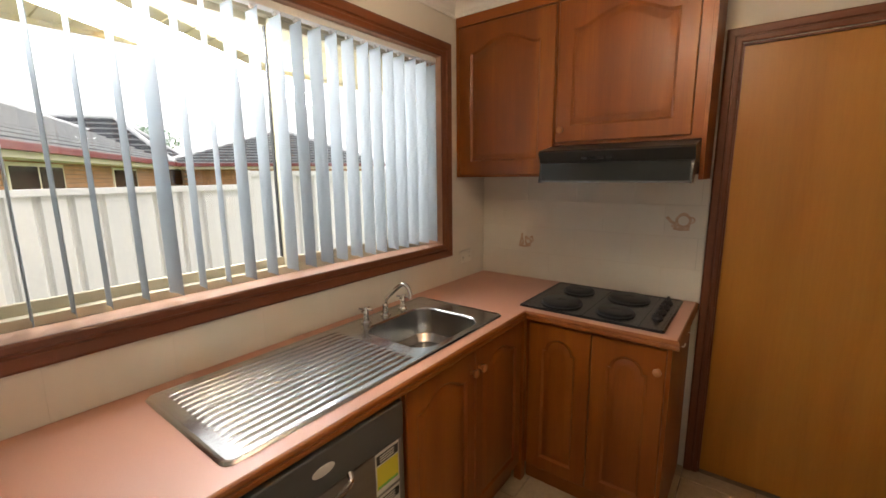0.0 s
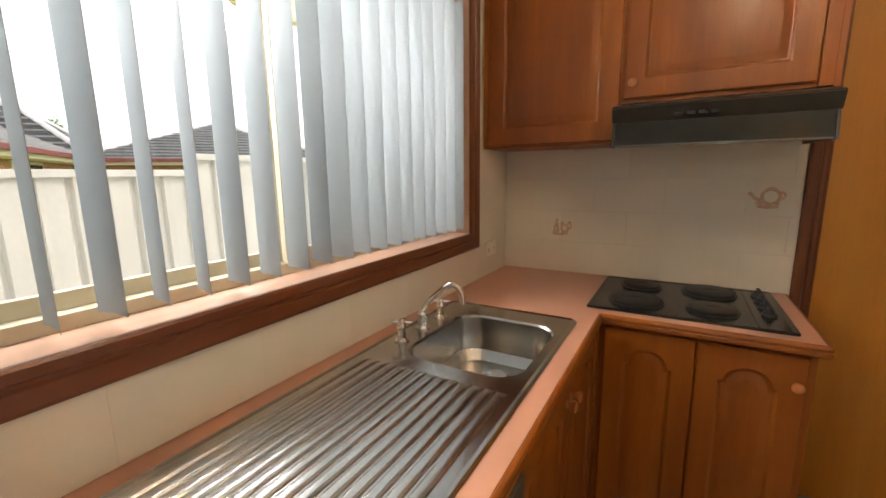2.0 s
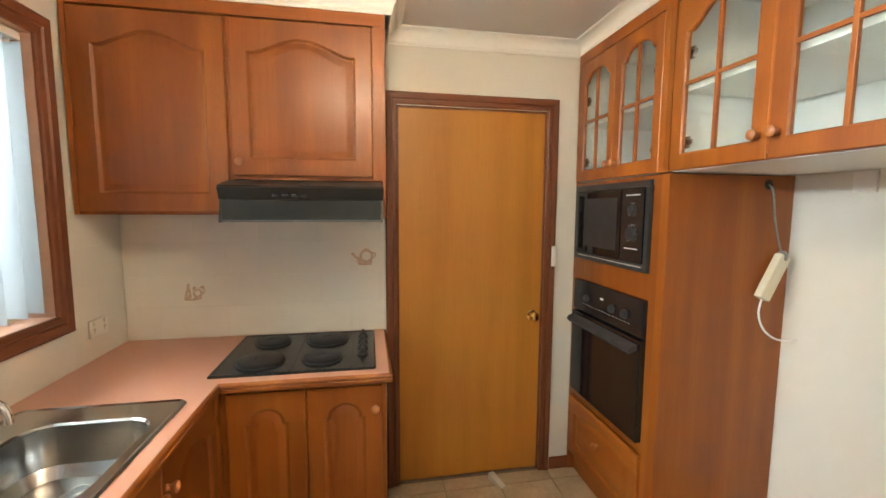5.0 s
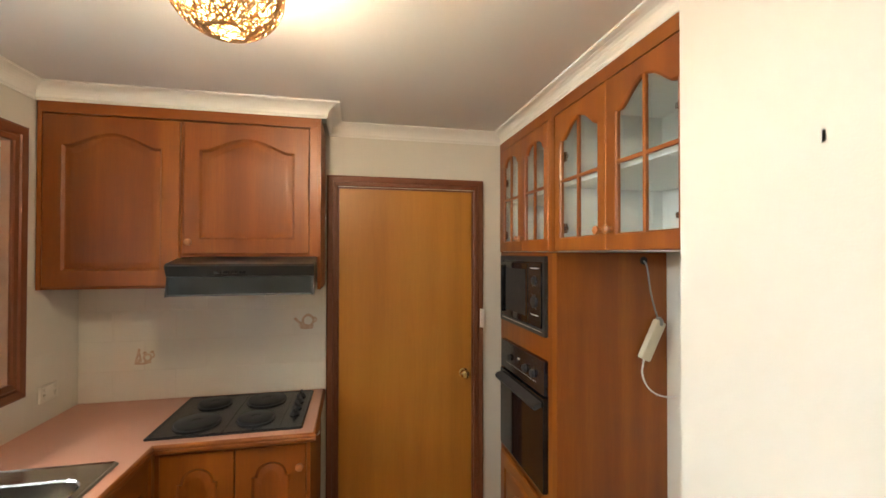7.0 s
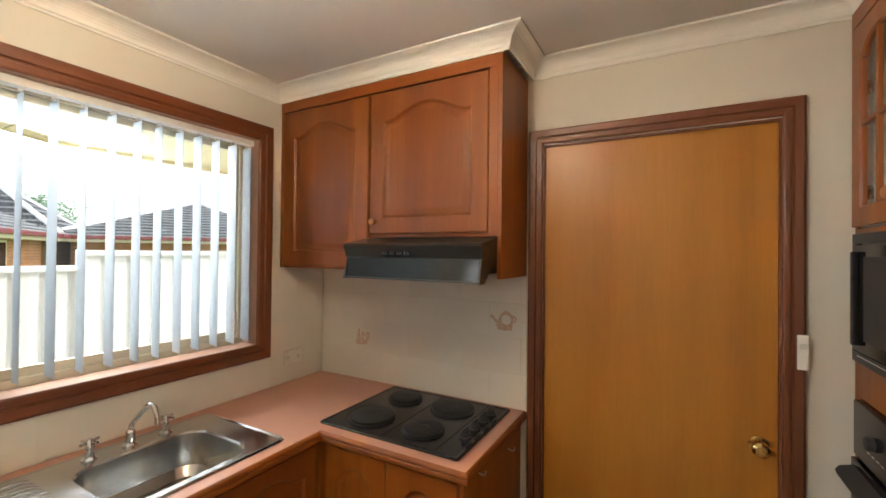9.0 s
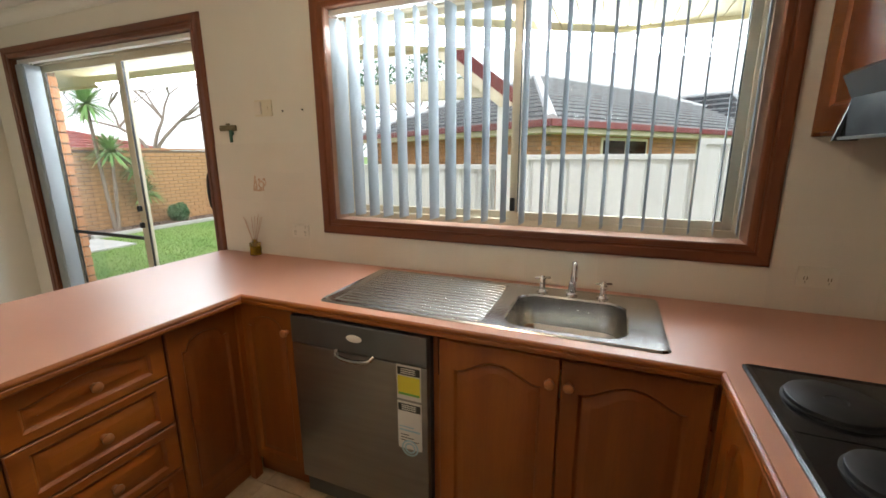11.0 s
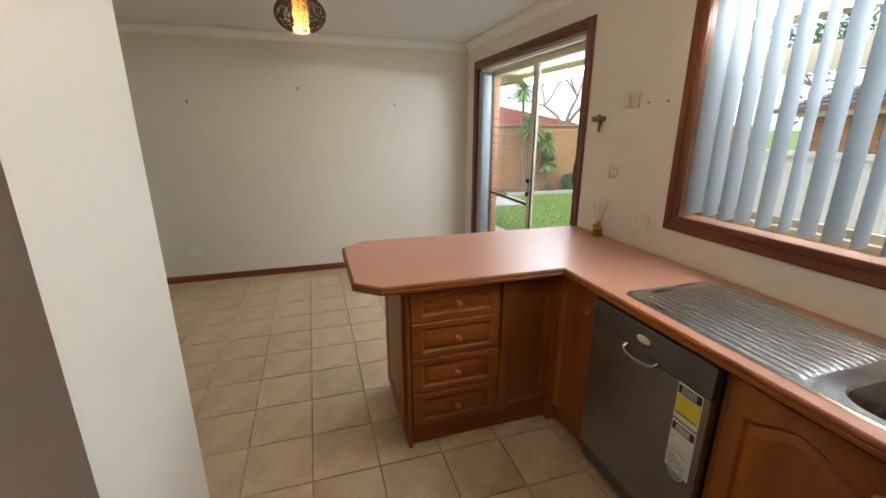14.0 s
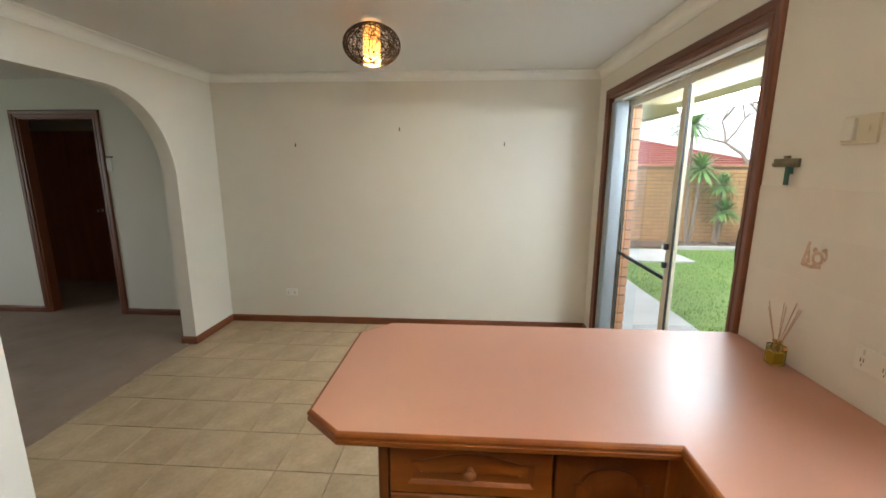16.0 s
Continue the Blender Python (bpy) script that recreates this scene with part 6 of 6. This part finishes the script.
                F += [(m0, m0 + 1, m0 + 2, m0 + 3), (m0 + 4, m0 + 5, m0 + 1, m0)]
    me = bpy.data.meshes.new("roof_tiles")
    me.from_pydata(V, [], F)
    me.materials.append(tile)
    # Every butt face takes the pale slot, which paints the lit course edges.
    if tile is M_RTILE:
        me.materials.append(M_TEDGELIT)
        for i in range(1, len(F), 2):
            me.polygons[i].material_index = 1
    o = new("roof_tiles", me)
    o.parent = h
    tagged(o, "courses of concrete roof tiles", "", "", "stuff")
    bm = bmesh.new()
    zt = z1 + rise
    prism(bm, [(0.02, z1), (L - 0.02, z1), (L - half, zt - 0.02), (half, zt - 0.02)], "y", half - 0.01, half + 0.01)
    lo = [bm.verts.new(p) for p in ((0, 0, z1), (L, 0, z1), (L, W, z1), (0, W, z1))]
    hi = [bm.verts.new(p) for p in ((half, half, zt), (L - half, half, zt))]
    for f in ((lo[0], lo[1], hi[1], hi[0]), (lo[2], lo[3], hi[0], hi[1]), (lo[1], lo[2], hi[1]), (lo[3], lo[0], hi[0])):
        bm.faces.new(f)
    part("roof", bm, tile, h)
    for p0, p1 in (((0, 0, z1), (half, half, zt)), ((L, 0, z1), (L - half, half, zt)), ((L, W, z1), (L - half, half, zt)), ((0, W, z1), (half, half, zt)), ((half, half, zt), (L - half, half, zt))):
        a, b = Vector(p0), Vector(p1)
        cnt = max(2, int((b - a).length / 0.38))
        bm = bmesh.new()
        for k in range(cnt):
            s, e = a.lerp(b, k / cnt), a.lerp(b, (k + 1.08) / cnt)
            tube(bm, [s + Vector((0, 0, 0.03)), e + Vector((0, 0, 0.055))], 0.10, 7, 0.085)
        part("hip_cap", bm, cap, h, "ridge capping")
    return h


hip_house(Matrix.Translation((-1.95, 5.5, 0)) @ Matrix.Rotation(math.atan2(0.85, 0.53), 4, "Z"), 14.5, 8.0, -1.0, 2.0, 1.62, 0.55, M_RTILE,
          "orange brick house with a grey tiled hip roof behind the fence", win=((2.2, 4.0), (6.5, 8.3)))
hip_house(Matrix.Translation((5.76, 17.80, 0.004)) @ Matrix.Rotation(math.atan2(0.85, 0.53) + math.pi / 2, 4, "Z"), 9.0, 4.2, -1.0, 2.0, 1.62, 0.5, M_RTILE,
          "orange brick cross wing with a grey tiled hip roof")
hip_house(Matrix.Translation((10.2, 11.0, 0)) @ Matrix.Rotation(math.atan2(0.85, 0.53), 4, "Z"), 12.0, 8.0, -1.0, 2.0, 1.62, 0.55, M_RTILE,
          "orange brick house with a grey tiled hip roof farther off")
hip_house(Matrix.Translation((-18.0, -3.0, 0)) @ Matrix.Rotation(radians(90), 4, "Z"), 13.2, 8.0, -1.0, 1.62, 1.25, 0.5, M_RTILER,
          "house with a red tiled hip roof behind the garden wall", cap=M_RTILER)


def strappy(bm, c, n, ln, w, q):
    for k in range(n):
        a, e = q.uniform(0, 6.283), q.uniform(-0.5, 1.35)
        l_ = ln * q.uniform(0.75, 1.1)
        d = Vector((math.cos(a) * math.cos(e), math.sin(a) * math.cos(e), math.sin(e)))
        s = Vector((-math.sin(a), math.cos(a), 0)) * w
        prev = None
        for j in range(5):
            t = j / 4
            p = c + d * l_ * t + Vector((0, 0, -0.30 * l_ * t * t))
            ww = s * (0.6 + 1.2 * t) * (1 - t) ** 0.6 if j < 4 else s * 0.02
            cur = (bm.verts.new(p - ww), bm.verts.new(p + ww))
            if prev:
                bm.faces.new((prev[0], prev[1], cur[1], cur[0]))
            prev = cur


def cordyline(x, y, trunks, label, seed):
    q = random.Random(seed)
    t = thing("cordyline", pose(x, y, GROUND + 0.01), label, "plant", "strappy plants")
    bt, bl = bmesh.new(), bmesh.new()
    for dx, dy, h, ln in trunks:
        path = smooth_path([(dx * 0.2, dy * 0.2, 0), (dx * 0.7, dy * 0.7, h * 0.5), (dx, dy, h)], 4)
        tube(bt, path, 0.045, 7, 0.03)
        strappy(bl, Vector((dx, dy, h)), 150, ln, 0.026, q)
    part("trunk", bt, M_BARK, t, "thin pale trunk", smooth=50)
    part("crown", bl, M_LEAF, t, "long green strappy leaves")


cordyline(-10.98, 3.82, [(0.0, -0.16, 2.66, 0.66), (0.05, 0.11, 1.72, 0.58)], "tall strappy-leaved cordyline in the garden bed", 1)
cordyline(-11.0, 4.40, [(0.0, 0.05, 1.36, 0.44), (0.06, 0.12, 0.80, 0.44)], "low strappy-leaved cordyline by the brick wall", 2)


def shrub(x, y, r, label, seed, n=1500):
    q = random.Random(seed)
    t = thing("shrub", pose(x, y, GROUND + 0.02), label, "shrub")
    bm = bmesh.new()
    tube(bm, [(0, 0, 0), (0.02, 0.01, r * 0.9)], 0.03, 6, 0.015)
    part("trunk", bm, M_BARK, t)
    V, F = [], []
    for k in range(n):
        d = Vector((q.gauss(0, 1), q.gauss(0, 1), q.gauss(0, 0.8))).normalized()
        p = d * r * q.uniform(0.7, 1.05) * (1 + 0.12 * math.sin(5 * d.x + 3 * d.y)) + Vector((0, 0, r * 0.95))
        a, b = Vector((q.gauss(0, 1), q.gauss(0, 1), q.gauss(0, 1))).normalized() * 0.035, Vector((q.gauss(0, 1), q.gauss(0, 1), q.gauss(0, 1))).normalized() * 0.02
        m0 = len(V)
        V += [p - a, p + b, p + a, p - b]
        F.append((m0, m0 + 1, m0 + 2, m0 + 3))
    me = bpy.data.meshes.new("leaves")
    me.from_pydata([tuple(v) for v in V], [], F)
    me.materials.append(M_SHRUB)
    o = new("crown", me)
    o.parent = t


shrub(-11.0, 5.30, 0.23, "small rounded green shrub by the brick wall", 5)


def bare_tree(x, y, z, label, seed, ln=2.0, depth=6, leafy=0, girth=0.13):
    q = random.Random(seed)
    t = thing("tree", pose(x, y, z), label, "tree")
    bt, bb = bmesh.new(), bmesh.new()
    tips = []
    def grow(p, d, l_, r, lev, bm):
        mid = p + d * l_ * 0.5 + Vector((q.uniform(-1, 1), q.uniform(-1, 1), q.uniform(-1, 1))) * l_ * 0.08
        e = p + d * l_
        tube(bm, [p, mid, e], r, 6 if lev < 3 else 4, r * 0.66)
        if lev >= depth:
            tips.append(e)
            return
        for k in range(3 if lev < 4 else 2):
            v = Vector((q.gauss(0, 1), q.gauss(0, 1), q.gauss(0.15, 0.6))).normalized()
            nd = (d * 0.9 + v * 0.85).normalized()
            nd.z = nd.z * 0.85 + 0.1
            grow(e, nd.normalized(), l_ * q.uniform(0.62, 0.85), r * 0.62, lev + 1, bb)
    grow(Vector((0, 0, 0)), Vector((0.05, -0.1, 1)).normalized(), ln, girth, 0, bt)
    part("trunk", bt, M_BARK, t, "rough grey trunk")
    part("limb", bb, M_BARK, t, "bare spreading branches")
    if leafy:
        V, F = [], []
        for e in tips:
            for k in range(leafy):
                p = e + Vector((q.gauss(0, 0.25), q.gauss(0, 0.25), q.gauss(0, 0.2)))
                a, b = Vector((q.gauss(0, 1), q.gauss(0, 1), q.gauss(0, 1))).normalized() * 0.09, Vector((q.gauss(0, 1), q.gauss(0, 1), q.gauss(0, 1))).normalized() * 0.05
                m0 = len(V)
                V += [tuple(p - a), tuple(p + b), tuple(p + a), tuple(p - b)]
                F.append((m0, m0 + 1, m0 + 2, m0 + 3))
        me = bpy.data.meshes.new("leaves")
        me.from_pydata(V, [], F)
        me.materials.append(M_SHRUB)
        o = new("crown", me)
        o.parent = t


bare_tree(-17.5, 9.3, GROUND - 0.3, "bare spreading winter tree beyond the garden wall", 27, 2.0, 8, girth=0.12)
bare_tree(-9.0, 15.0, GROUND - 0.5, "leafy green tree behind the neighbouring house", 33, 2.2, 5, 14)
bare_tree(8.0, 34.0, -1.0, "leafy green tree far beyond the roofs", 35, 2.0, 5, 14)
